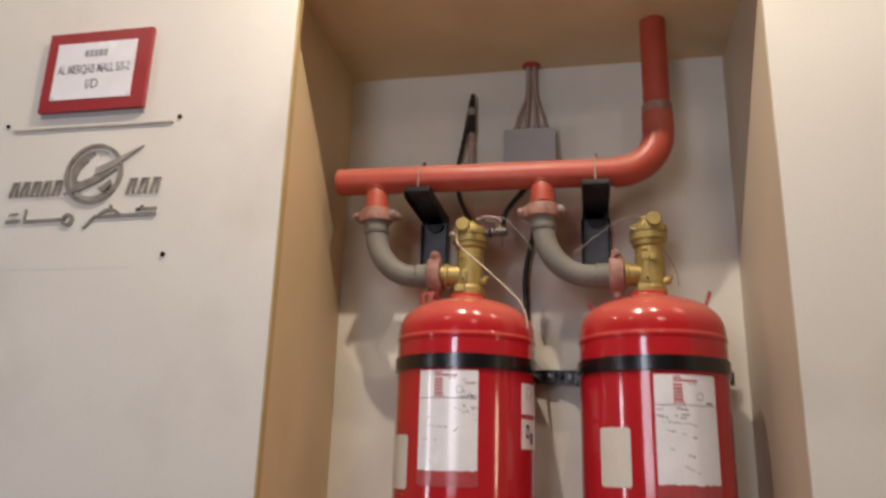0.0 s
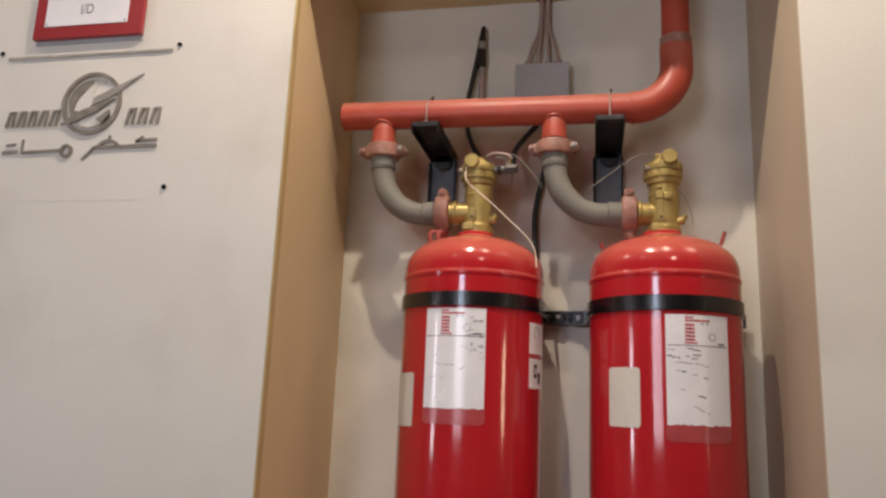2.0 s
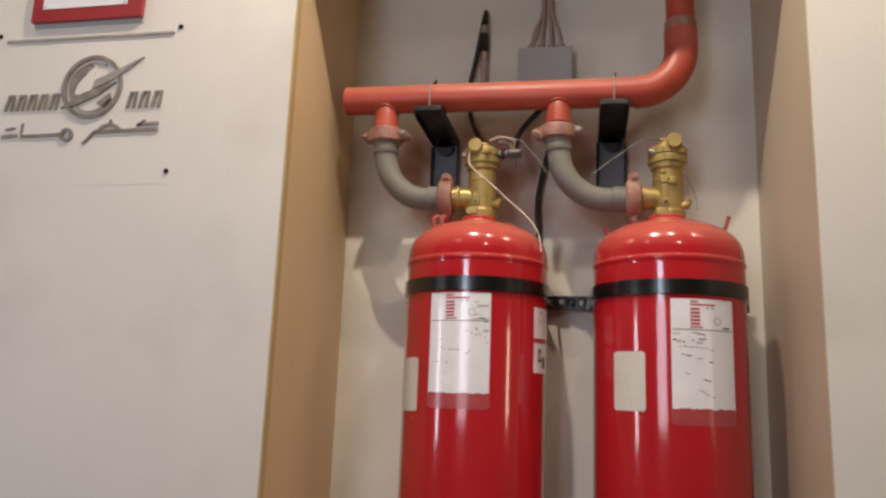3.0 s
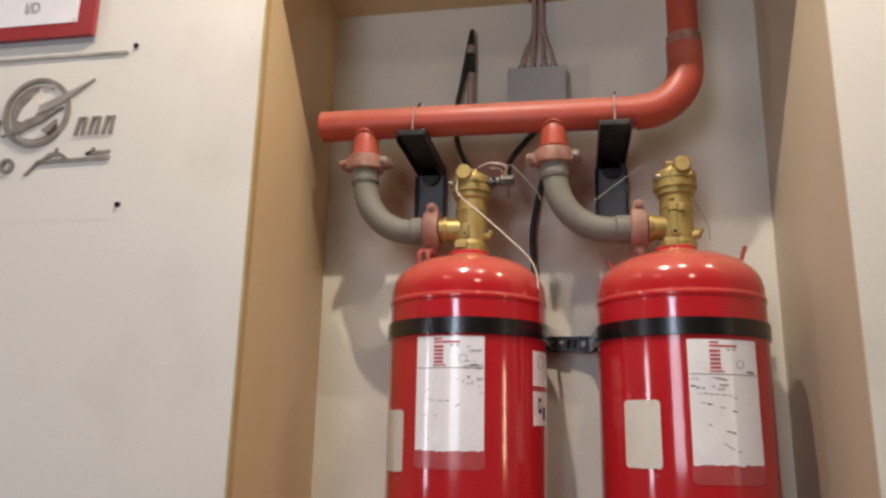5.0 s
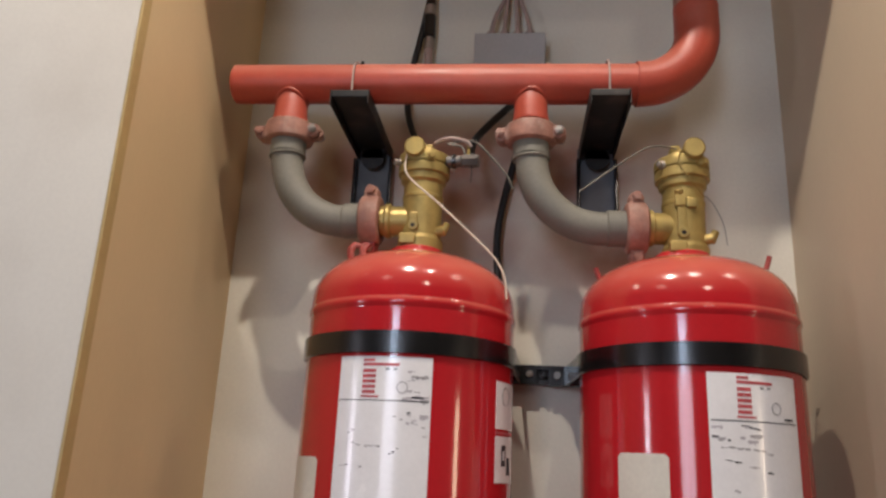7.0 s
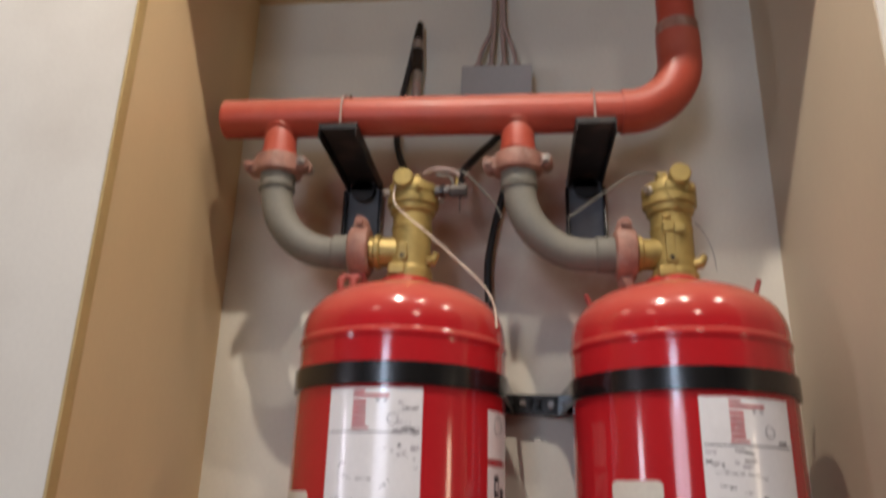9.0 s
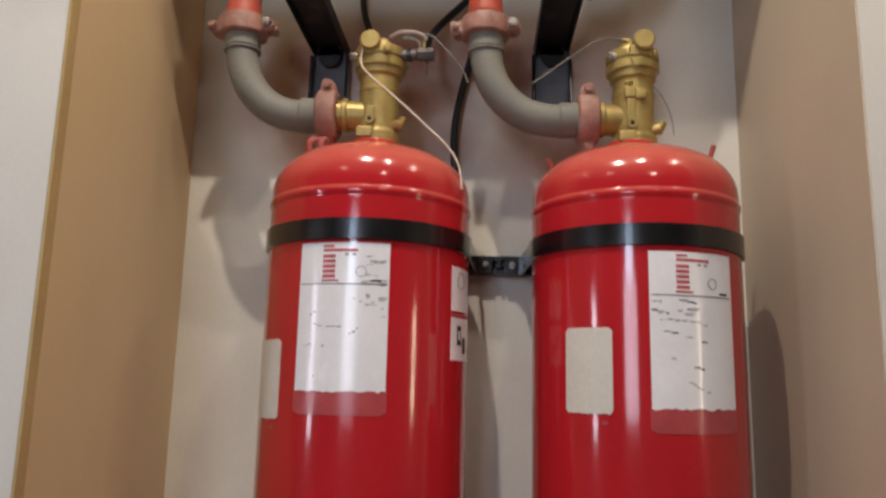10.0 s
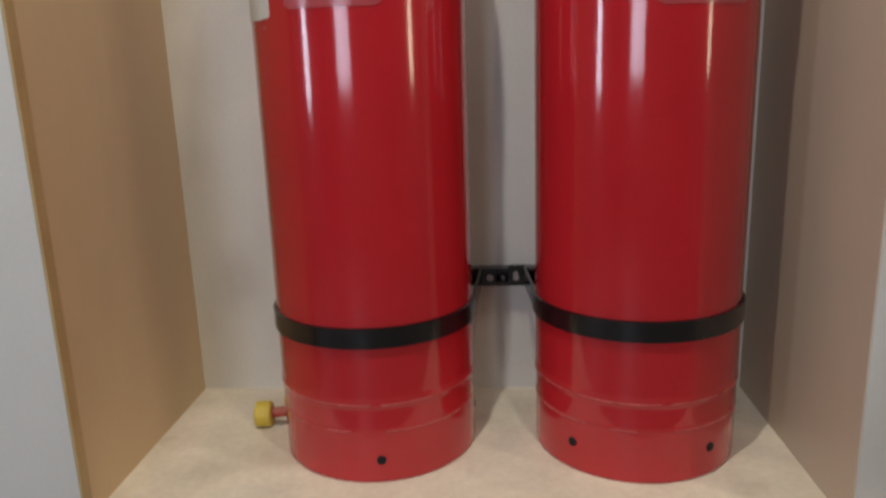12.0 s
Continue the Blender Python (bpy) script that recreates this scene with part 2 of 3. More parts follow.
def smooth_path(points, steps=8):
    pts = [Vector(p) for p in points]
    pts = [pts[0] * 2 - pts[1]] + pts + [pts[-1] * 2 - pts[-2]]
    out = []
    for i in range(1, len(pts) - 2):
        p0, p1, p2, p3 = pts[i - 1:i + 3]
        for k in range(steps):
            t = k / steps
            out.append(0.5 * (2 * p1 + (p2 - p0) * t + (2 * p0 - 5 * p1 + 4 * p2 - p3) * t * t + (3 * p1 - p0 - 3 * p2 + p3) * t ** 3))
    return out + [pts[-2]]


def tube(points, r, steps=12, smooth=8, radii=None):
    """A round bar swept along a smooth path, closed at both ends."""
    path = smooth_path(points, smooth) if smooth > 1 else [Vector(p) for p in points]
    bm = bmesh.new()
    rings, side = [], None
    for i, p in enumerate(path):
        d = (path[min(i + 1, len(path) - 1)] - path[max(i - 1, 0)]).normalized()
        side = d.orthogonal().normalized() if side is None else (side - d * side.dot(d)).normalized()
        up = d.cross(side)
        q = r if radii is None else radii[min(len(radii) - 1, i * len(radii) // len(path))]
        rings.append([bm.verts.new(p + (side * math.cos(2 * math.pi * k / steps) + up * math.sin(2 * math.pi * k / steps)) * q) for k in range(steps)])
    for a, b in zip(rings, rings[1:]):
        for k in range(steps):
            bm.faces.new((a[k], a[(k + 1) % steps], b[(k + 1) % steps], b[k]))
    bm.faces.new(rings[0][::-1])
    bm.faces.new(rings[-1])
    return bm


def slab(outline, depth, m=None):
    """A flat outline in x and z, given a depth towards -y."""
    bm = bmesh.new()
    front = [bm.verts.new((x, -depth, z)) for x, z in outline]
    back = [bm.verts.new((x, 0, z)) for x, z in outline]
    bm.faces.new(front)
    bm.faces.new(back[::-1])
    for k in range(len(front)):
        j = (k + 1) % len(front)
        bm.faces.new((front[k], back[k], back[j], front[j]))
    return moved(bm, m) if m else bm


def ring_slab(r_out, r_in, depth, steps=48, a0=0.0, a1=360.0):
    bm = bmesh.new()
    rows = []
    n = steps + (0 if a1 - a0 >= 360 else 1)
    for k in range(n):
        a = radians(a0 + (a1 - a0) * k / steps)
        rows.append([bm.verts.new((r * math.cos(a), y, r * math.sin(a))) for r, y in ((r_out, -depth), (r_out, 0), (r_in, 0), (r_in, -depth))])
    for k in range(n if n == steps else n - 1):
        a, b = rows[k], rows[(k + 1) % n]
        for i in range(4):
            j = (i + 1) % 4
            bm.faces.new((a[i], a[j], b[j], b[i]))
    if n != steps:
        bm.faces.new(rows[0])
        bm.faces.new(rows[-1][::-1])
    return bm


def wrap(radius, a0, a1, z0, z1, thick=0.0012, steps=14, ragged=0.0, corner=0.0):
    """A sheet laid round an upright drum: angles in degrees from the front (-y), positive towards +x."""
    bm = bmesh.new()
    cols = []
    for k in range(steps + 1):
        a = radians(a0 + (a1 - a0) * k / steps)
        low = z0 + (random.random() - 0.5) * ragged
        top = z1
        edge = min(k, steps - k) * radius * radians(abs(a1 - a0)) / steps
        if corner and edge < corner:
            lift = corner - math.sqrt(max(0, corner ** 2 - (corner - edge) ** 2))
            low, top = low + lift, top - lift
        s, c = math.sin(a), -math.cos(a)
        cols.append([bm.verts.new((rr * s, rr * c, z)) for rr, z in ((radius, low), (radius + thick, low), (radius + thick, top), (radius, top))])
    for a, b in zip(cols, cols[1:]):
        for i in range(4):
            bm.faces.new((a[i], a[(i + 1) % 4], b[(i + 1) % 4], b[i]))
    bm.faces.new(cols[0])
    bm.faces.new(cols[-1][::-1])
    return bm


# ---- setting ----
def structure(name, bm, mat, label=""):
    return tagged(part(name, bm, mat, smooth=0), label, "", "", "structure")


XL, XR, TOP = -0.69, 0.695, 2.412
FRONT_EDGE, HEAD = -0.655, 2.390
structure("floor_niche", box(XL - 0.1, XR + 0.1, 0.0, BACK_Y + 0.1, -0.12, 0.0), FLOOR, "cream painted floor of the recess")
structure("wall_back", box(XL - 0.1, XR + 0.1, BACK_Y, BACK_Y + 0.12, 0.0, TOP), BACK, "white painted back wall with red stains and painted-in shade")
structure("wall_jamb_west", box(XL - 0.06, XL, 0.02, BACK_Y, 0.0, TOP), JAMB, "tan board side of the recess")
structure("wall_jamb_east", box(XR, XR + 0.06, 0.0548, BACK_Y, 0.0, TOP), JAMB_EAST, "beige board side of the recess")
structure("ceiling_niche", box(XL - 0.06, XR + 0.06, 0.02, BACK_Y + 0.12, TOP, TOP + 0.1), JAMB, "tan board soffit of the recess")
structure("wall_front_west", box(-3.2, FRONT_EDGE - 0.004, 0.0, 0.02, -0.45, 3.2), WALL, "cream painted wall panel")
structure("wall_front_head", box(FRONT_EDGE - 0.004, XR, 0.0, 0.02, HEAD + 0.004, 3.2), WALL, "cream painted wall over the recess")
structure("wall_front_east", box(XR + 0.002, 3.2, 0.05, 0.17, -0.45, 3.2), WALL, "cream painted wall")
structure("wall_front_plinth", box(FRONT_EDGE - 0.004, XR + 0.002, 0.0, 0.1, -0.45, -0.004), WALL, "cream painted wall under the recess")
structure("trim_west", box(FRONT_EDGE - 0.004, FRONT_EDGE + 0.002, -0.003, 0.024, 0.0, HEAD + 0.004, 0.0015), EDGE, "thin gold edging strip")
structure("trim_head", box(FRONT_EDGE + 0.004, XR, -0.003, 0.024, HEAD - 0.002, HEAD + 0.004, 0.0015), JAMB, "thin tan edging strip")
structure("floor", box(-3.2, 3.2, -4.4, 0.0, -0.55, -0.45), ROOM_FLOOR)
structure("ceiling", box(-3.2, 3.2, -4.4, 0.17, 3.2, 3.3), ROOM)
structure("wall_south", box(-3.2, 3.2, -4.52, -4.4, -0.45, 3.2), ROOM)
structure("wall_west", box(-3.32, -3.2, -4.4, 0.02, -0.45, 3.2), ROOM)
structure("wall_east", box(3.2, 3.32, -4.4, 0.17, -0.45, 3.2), ROOM)


# openings and fittings of the room, from which its light comes
FRAME = material("dull_white_frame", (0.45, 0.44, 0.42), 0.5, spot=0.05)


def opening(name, wide, low, high, bars, at, turn, label):
    """A frame with bars round a lit opening, in the wall's plane."""
    bm = box(-wide / 2 - 0.05, -wide / 2, -0.03, 0.03, low - 0.05, high + 0.05)
    box(wide / 2, wide / 2 + 0.05, -0.03, 0.03, low - 0.05, high + 0.05, 0.0, 2, bm)
    box(-wide / 2, wide / 2, -0.03, 0.03, high, high + 0.05, 0.0, 2, bm)
    box(-wide / 2, wide / 2, -0.03, 0.03, low - 0.05, low, 0.0, 2, bm)
    for x in bars:
        box(x - 0.02, x + 0.02, -0.02, 0.02, low, high, 0.0, 2, bm)
    structure(name, moved(bm, Matrix.Translation(at) @ Matrix.Rotation(radians(turn), 4, "Z")), FRAME, label)


opening("window_1", 1.14, 0.70, 2.29, (0.20,), (-0.97, -4.34, 0), 0, "window frame with one upright bar")
opening("window_2", 0.36, 0.58, 1.62, (), (-3.14, -2.2, 0), 90, "narrow window frame")
opening("door_1", 0.40, 0.70, 1.50, (), (3.14, -1.5, 0), 90, "narrow glazed door opening")
for x, y, watts in SPOTS:
    light = thing("ceiling_downlight", "round recessed ceiling downlight with a pale trim ring", "ceiling light", (x, y, 3.2), "recessed downlights")
    part("trim_ring", moved(ring_slab(0.075, 0.045, 0.03, 32), Matrix.Translation((0, 0, -0.001)) @ Matrix.Rotation(radians(-90), 4, "X")), FRAME, light)

# unseen rims added round the two broad lamps, the left of which is fill
for x, y, watts, wide in BROAD:
    light = thing("broad_lamp_rim", "wide round pale rim added round an unseen broad lamp", "ceiling light", (x, y, 3.2), "wide ceiling lights")
    part("rim", moved(ring_slab(wide / 2 + 0.03, wide / 2, 0.04, 40), Matrix.Translation((0, 0, -0.001)) @ Matrix.Rotation(radians(-90), 4, "X")), FRAME, light)

# ---- cylinders ----
R = 0.212


def drum_profile():
    pts = [(R - 0.014, 0.0), (R - 0.004, 0.0), (R - 0.001, 0.004), (R - 0.001, 0.006), (R - 0.001, 0.106), (R - 0.001, 0.108), (R + 0.0002, 0.112), (R - 0.001, 0.116), (R - 0.001, 0.118), (R - 0.001, 0.156),
           (R - 0.001, 0.160), (R + 0.0012, 0.167), (R + 0.0012, 0.173), (R, 0.181), (R, 0.185), (R, 0.22), (R, 0.75), (R, 1.30), (R, 1.322), (R, 1.326),
           (R + 0.003, 1.331), (R + 0.003, 1.338), (R, 1.343), (R, 1.345)]
    for k in range(1, 20):
        a = radians(90 * k / 20)
        pts.append((R * math.cos(a) ** 0.8, 1.347 + 0.124 * math.sin(a) ** 0.8))
    pts += [(0.064, 1.4705), (0.059, 1.474), (0.056, 1.478), (0.056, 1.486), (0.053, 1.489), (0.0, 1.489)]
    return pts


def print_block(label, a0, a1, z0, z1, marks):
    """Printed bars on a wrapped label: (u0, u1, v0, v1, ink) in shares of its width and height from its top left."""
    for u0, u1, v0, v1, ink in marks:
        name = "print_line" if v1 - v0 < 0.03 else "print_block"
        part(name, wrap(R + 0.0014, a0 + (a1 - a0) * u0, a0 + (a1 - a0) * u1, z1 - (z1 - z0) * v1, z1 - (z1 - z0) * v0, 0.0006, max(2, round((u1 - u0) * 52))), ink, label)


def tears(label, a0, a1, z0, z1, rng, strokes):
    """Creases and torn flecks on a worn label: (u0, v0, u1, v1) in shares of its width and height, each a broken ragged line."""
    for u0, v0, u1, v1 in strokes:
        bm = bmesh.new()
        bits = max(2, round((u1 - u0) * 26))
        for k in range(bits):
            if rng.random() < 0.22:
                continue
            ta, tb = k / bits, (k + rng.uniform(0.6, 1.25)) / bits
            z = z1 - (z1 - z0) * (v0 + (v1 - v0) * (ta + tb) / 2 + rng.uniform(-0.004, 0.004))
            h = rng.uniform(0.0005, 0.0019)
            join(bm, wrap(R + 0.0014, a0 + (a1 - a0) * (u0 + (u1 - u0) * ta), a0 + (a1 - a0) * (u0 + (u1 - u0) * tb), z - h, z + h, 0.0005, 3, 0.0009))
        part("crease", bm, rng.choice((INK, GREY_INK, DARK_PAPER, DARK_PAPER)), label)


def scuffs(label, a0, a1, z0, z1, rng, u0, u1, v0, v1, count):
    """Crumpled greyish folds over one stretch of a label."""
    for k in range(count):
        u, v = rng.uniform(u0, u1), rng.uniform(v0, v1)
        du, dv = rng.uniform(0.04, 0.11), rng.uniform(0.008, 0.022)
        patch = wrap(R + 0.0013, a0 + (a1 - a0) * u, a0 + (a1 - a0) * min(0.98, u + du), z1 - (z1 - z0) * (v + dv), z1 - (z1 - z0) * v, 0.0006, 6, 0.004)
        part("fold", patch, rng.choice((SCUFF, SCUFF, DARK_PAPER)), label)


def gas_cylinder(x, y, label, big, blank, tape_low, rng, extra):
    cyl = thing("gas_cylinder", label, "gas cylinder", (x, y, 0), "pair of gas cylinders")
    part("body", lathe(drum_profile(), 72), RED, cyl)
    for a, z in extra["holes"]:
        s, c = math.sin(radians(a)), -math.cos(radians(a))
        part("vent_hole", rod(((R - 0.012) * s, (R - 0.012) * c, z), ((R + 0.0006) * s, (R + 0.0006) * c, z), 0.0095, 16, 0.0005), DARK, cyl, "dark round vent hole")
    for z, spans in ((0.1695, ((-88, -46), (-40, 4), (9, 38), (44, 86))), (0.112, ((-70, -36), (-22, -8), (12, 60)))):
        for s0, s1 in spans:
            part("weld_line", wrap(R - 0.0002 if z < 0.15 else R + 0.0009, s0, s1, z - 0.0012, z + 0.0012, 0.0007, 24, 0.0028), DUSTY_RED, cyl, "pale dusty weld line")
    a0, a1, z0, z1 = big
    part("tape", wrap(R + 0.0002, a0 - 0.8, a1 + 0.8, tape_low, z0 + 0.004, 0.0008, 14, 0, 0.006), TAPE, cyl, "clear tape strip")
    paper = part("paper_label", wrap(R + 0.0004, a0, a1, z0, z1, 0.0010, 26, 0.005), PAPER, cyl, "worn creased white printed label")
    marks = [(0.28, 0.42, 0.085 + 0.034 * k, 0.107 + 0.034 * k, RED_INK) for k in range(5)]
    marks += [(0.28, 0.66, 0.045, 0.063, RED_INK), (0.28, 0.40, 0.018, 0.034, RED_INK), (0.27, 0.46, 0.255, 0.268, RED_INK), (0.52, 0.56, 0.075, 0.09, GREY_INK), (0.60, 0.64, 0.075, 0.09, GREY_INK),
              (0.02, 0.97, 0.282, 0.288, INK), (0.80, 0.92, 0.255, 0.268, INK)]
    print_block(paper, a0, a1, z0, z1, marks)
    mid = a0 + (a1 - a0) * 0.70
    mark = ring_slab(0.0105, 0.0088, 0.0007, 24)
    part("stamp", moved(mark, Matrix.Rotation(radians(mid), 4, "Z") @ Matrix.Translation((0, -(R + 0.0014), z1 - (z1 - z0) * 0.2))), GREY_INK, paper)
    scuffs(paper, a0, a1, z0, z1, rng, *extra["folds"])
    tears(paper, a0, a1, z0, z1, rng, extra["tears"])
    b0, b1, y0, y1 = blank
    part("blank_label", wrap(R + 0.0004, b0, b1, y0, y1, 0.0008, 14, 0.002, 0.006), BLANK, cyl, "blank cream label")
    part("drip", wrap(R + 0.0001, (b0 + b1) / 2 + 7, (b0 + b1) / 2 + 10, y0 - 0.018, y0 - 0.012, 0.0006, 4), TAPE, cyl)
    return cyl


DARK_PAPER = material("scuffed_paper", (0.42, 0.40, 0.41), 0.5, spot=0.2, scale=50)
SCUFF = material("crumpled_paper", (0.50, 0.47, 0.50), 0.4, spot=0.15, scale=40, bump=0.3, bump_scale=90)
rng = random.Random(4)
C1, C2, CY = -0.179, 0.380, 0.402
cyl_one = gas_cylinder(C1, CY, "glossy red steel gas cylinder with torn label and approval stickers", (-28.1, 19.1, 0.957, 1.231), (-68, -40, 0.903, 1.052), 0.915, rng,
                       {"holes": [(8, 0.050), (95, 0.066), (-80, 0.066)], "tears": [(0.75, 0.16, 0.95, 0.12), (0.78, 0.22, 0.96, 0.24), (0.62, 0.38, 0.95, 0.45), (0.68, 0.33, 0.80, 0.36), (0.15, 0.50, 0.22, 0.47), (0.20, 0.55, 0.30, 0.57), (0.35, 0.57, 0.52, 0.575), (0.60, 0.62, 0.70, 0.58), (0.08, 0.70, 0.18, 0.695), (0.27, 0.70, 0.34, 0.70), (0.85, 0.52, 0.97, 0.50), (0.20, 0.91, 0.24, 0.90)], "folds": (0.70, 0.90, 0.05, 0.44, 16)})
sticker = part("approval_sticker", wrap(R + 0.0004, 59, 84, 1.117, 1.205, 0.0008, 8), PAPER, cyl_one, "small white round-stamp sticker")
mark = ring_slab(0.018, 0.0155, 0.0007, 24)
part("stamp", moved(mark, Matrix.Rotation(radians(69), 4, "Z") @ Matrix.Translation((0, -(R + 0.0014), 1.178))), GREY_INK, sticker)
sticker = part("approval_sticker", wrap(R + 0.0004, 59, 84, 1.020, 1.104, 0.0008, 8), PAPER, cyl_one, "white sticker with a black mark")
part("mark_stroke", wrap(R + 0.0014, 65, 70, 1.050, 1.088, 0.0005, 3), INK, sticker)
part("mark_stroke", wrap(R + 0.0014, 66.5, 68.5, 1.060, 1.078, 0.0009, 3), PAPER, sticker)
part("mark_stroke", wrap(R + 0.0014, 72, 77, 1.034, 1.066, 0.0005, 3), INK, sticker)
part("red_rule", wrap(R + 0.0002, 59, 84, 1.107, 1.113, 0.0008, 6), RED_INK, cyl_one)
for dx in (-0.004, 0.022):
    lug = tube([(-0.128 + dx, -0.046, 1.452), (-0.130 + dx, -0.048, 1.475), (-0.128 + dx, -0.046, 1.480), (-0.122 + dx, -0.040, 1.490)], 0.0075, 8, 4)
    part("lifting_lug", lug, CLAMP_RED, cyl_one, "dusty red lug on the shoulder")
part("lug_bar", rod((-0.134, -0.044, 1.486), (-0.100, -0.044, 1.486), 0.006, 8, 0.002), CLAMP_RED, cyl_one)
cyl_two = gas_cylinder(C2, CY, "glossy red steel gas cylinder with printed label", (-4.3, 43.6, 0.940, 1.222), (-47.9, -22.3, 0.928, 1.083), 0.898, rng,
                       {"holes": [(-44, 0.061), (35, 0.061), (150, 0.066)], "tears": [(0.10, 0.44, 0.52, 0.45), (0.50, 0.45, 0.62, 0.48), (0.02, 0.38, 0.20, 0.40), (0.32, 0.54, 0.50, 0.56), (0.50, 0.56, 0.66, 0.60), (0.20, 0.68, 0.30, 0.70), (0.40, 0.73, 0.60, 0.76), (0.38, 0.83, 0.62, 0.90), (0.30, 0.31, 0.50, 0.33), (0.05, 0.50, 0.30, 0.53)], "folds": (0.02, 0.45, 0.31, 0.46, 9)})
for side in (-1, 1):
    a = Vector((side * 0.160, 0.01, 1.425 + 0.01 * side))
    b = a + Vector((side * 0.018, -0.004, 0.052 + 0.006 * side))
    part("lifting_lug", tube([a, (a + b) / 2, b], 0.0055, 8, 3), CLAMP_RED, cyl_two, "thin red lug")


def valve(cyl, z0, spin, knob, wires, bosses):
    """Brass discharge valve on the neck of a cylinder, in the cylinder's own place."""
    v = part("valve", lathe([(0, 1.482), (0.046, 1.482), (0.049, 1.486), (0.049, 1.504), (0.045, 1.510), (0.0435, 1.516), (0.0435, 1.598), (0.0448, 1.600), (0.0448, 1.606), (0.0430, 1.608), (0.0430, 1.634),
                             (0.0495, 1.640), (0.0505, 1.654), (0.0565, 1.656), (0.0575, 1.659), (0.0575, 1.673), (0.0560, 1.675), (0.0535, 1.6755), (0.0535, 1.680), (0.0565, 1.6805), (0.0575, 1.683), (0.0575, 1.697),
                             (0.0555, 1.702), (0.044, 1.706), (0.036, 1.709), (0.034, 1.715), (0.030, 1.718), (0.0, 1.718)], 40,
                            Matrix.Translation((0.007, 0, z0))), BRASS, cyl, "dull brass discharge valve", 28)
    out = rod((-0.02, 0, 1.551 + z0), (-0.086, -0.004, 1.551 + z0), 0.034, 28, 0.003)
    join(out, rod((-0.058, -0.004, 1.551 + z0), (-0.072, -0.004, 1.551 + z0), 0.039, 28, 0.003))
    part("outlet", out, BRASS, v)
    kx, kz = knob
    cap = rod((kx, -0.015, kz - 0.004), (kx - 0.002, -0.068, kz - 0.004), 0.0225, 24, 0.003)
    join(cap, rod((kx, 0.02, kz - 0.004), (kx, -0.02, kz - 0.004), 0.027, 6, 0.003))
    part("cap", cap, BRASS, v, "round brass cap")
    bx = kx + 0.022 if kx < 0.01 else kx - 0.030
    part("top_boss", box(bx - 0.010, bx + 0.010, -0.020, 0.016, kz - 0.016, kz + 0.020, 0.003), BRASS, v)
    for k in range(4):
        a = radians(spin + 90 * k)
        p = Vector((0.007 + 0.054 * math.cos(a), 0.054 * math.sin(a), 1.684 + z0))
        q = Vector((0.007 + 0.070 * math.cos(a), 0.070 * math.sin(a), 1.684 + z0))
        bolt = rod(p, q, 0.0075, 6, 0.0015)
        join(bolt, rod(p - (q - p) * 0.2, p + (q - p) * 0.45, 0.010, 12, 0.0015))
        part("bolt", bolt, BRASS if k % 2 else STEEL, v)
    port = rod((-0.004, -0.036, 1.531 + z0), (-0.005, -0.052, 1.529 + z0), 0.012, 16, 0.002)
    part("port", port, BRASS, v)
    part("port_hole", rod((-0.005, -0.050, 1.529 + z0), (-0.005, -0.0525, 1.529 + z0), 0.005, 12, 0.0003), DARK, v)
    if bosses:
        part("boss", box(-0.020, 0.003, -0.052, -0.034, 1.586 + z0, 1.612 + z0, 0.004), BRASS, v)
        part("boss", box(0.003, 0.026, -0.050, -0.032, 1.584 + z0, 1.606 + z0, 0.004), BRASS, v)
        part("cap_stud", rod((-0.010, -0.044, 1.614 + z0), (-0.012, -0.050, 1.624 + z0), 0.009, 10, 0.002), BRASS, v)
    part("rib", box(-0.016, 0.004, -0.048, -0.036, 1.530 + z0, (1.588 if bosses else 1.560) + z0, 0.004), BRASS, v)
    part("foot_lug", box(-0.034, 0.002, -0.054, -0.030, 1.488 + z0, 1.512 + z0, 0.005), BRASS, v)
    fill = rod((0.038, -0.015, 1.522 + z0), (0.062, -0.022, 1.527 + z0), 0.011, 14, 0.002)
    join(fill, rod((0.055, -0.02, 1.516 + z0), (0.066, -0.022, 1.542 + z0), 0.008, 12, 0.002))
    part("fill_port", fill, BRASS, v)
    for pts, r, mat, name in wires:
        part(name, tube(pts, r, 8, 6), mat, v)
    return v


valve(cyl_one, 0.004, 20, (-0.007, 1.712), [
    ([(-0.026, -0.045, 1.705), (-0.027, -0.058, 1.655), (-0.004, -0.061, 1.624), (0.043, -0.063, 1.583), (0.105, -0.067, 1.524), (0.165, -0.071, 1.464), (0.190, -0.076, 1.42), (0.197, -0.08, 1.37)], 0.0022, SEAL, "seal_wire"),
    ([(0.030, -0.012, 1.738), (0.060, -0.03, 1.742), (0.098, -0.034, 1.734), (0.112, -0.03, 1.722)], 0.0042, CONDUIT, "lever"),
], False)
valve(cyl_two, -0.004, 35, (0.023, 1.711), [
    ([(-0.006, -0.02, 1.722), (-0.040, -0.035, 1.722), (-0.072, -0.04, 1.716), (-0.12, -0.045, 1.684), (-0.215, -0.05, 1.612)], 0.0018, HOSE, "pull_wire"),
    ([(0.046, -0.030, 1.612), (0.062, -0.032, 1.590), (0.080, -0.030, 1.548), (0.086, -0.026, 1.505)], 0.0006, RUBBER, "thin_wire"),
    ([(-0.004, -0.056, 1.705), (-0.012, -0.058, 1.68), (0.000, -0.058, 1.655), (0.020, -0.05, 1.632), (0.044, -0.03, 1.610)], 0.0014, BRASS, "seal_wire"),
], True)

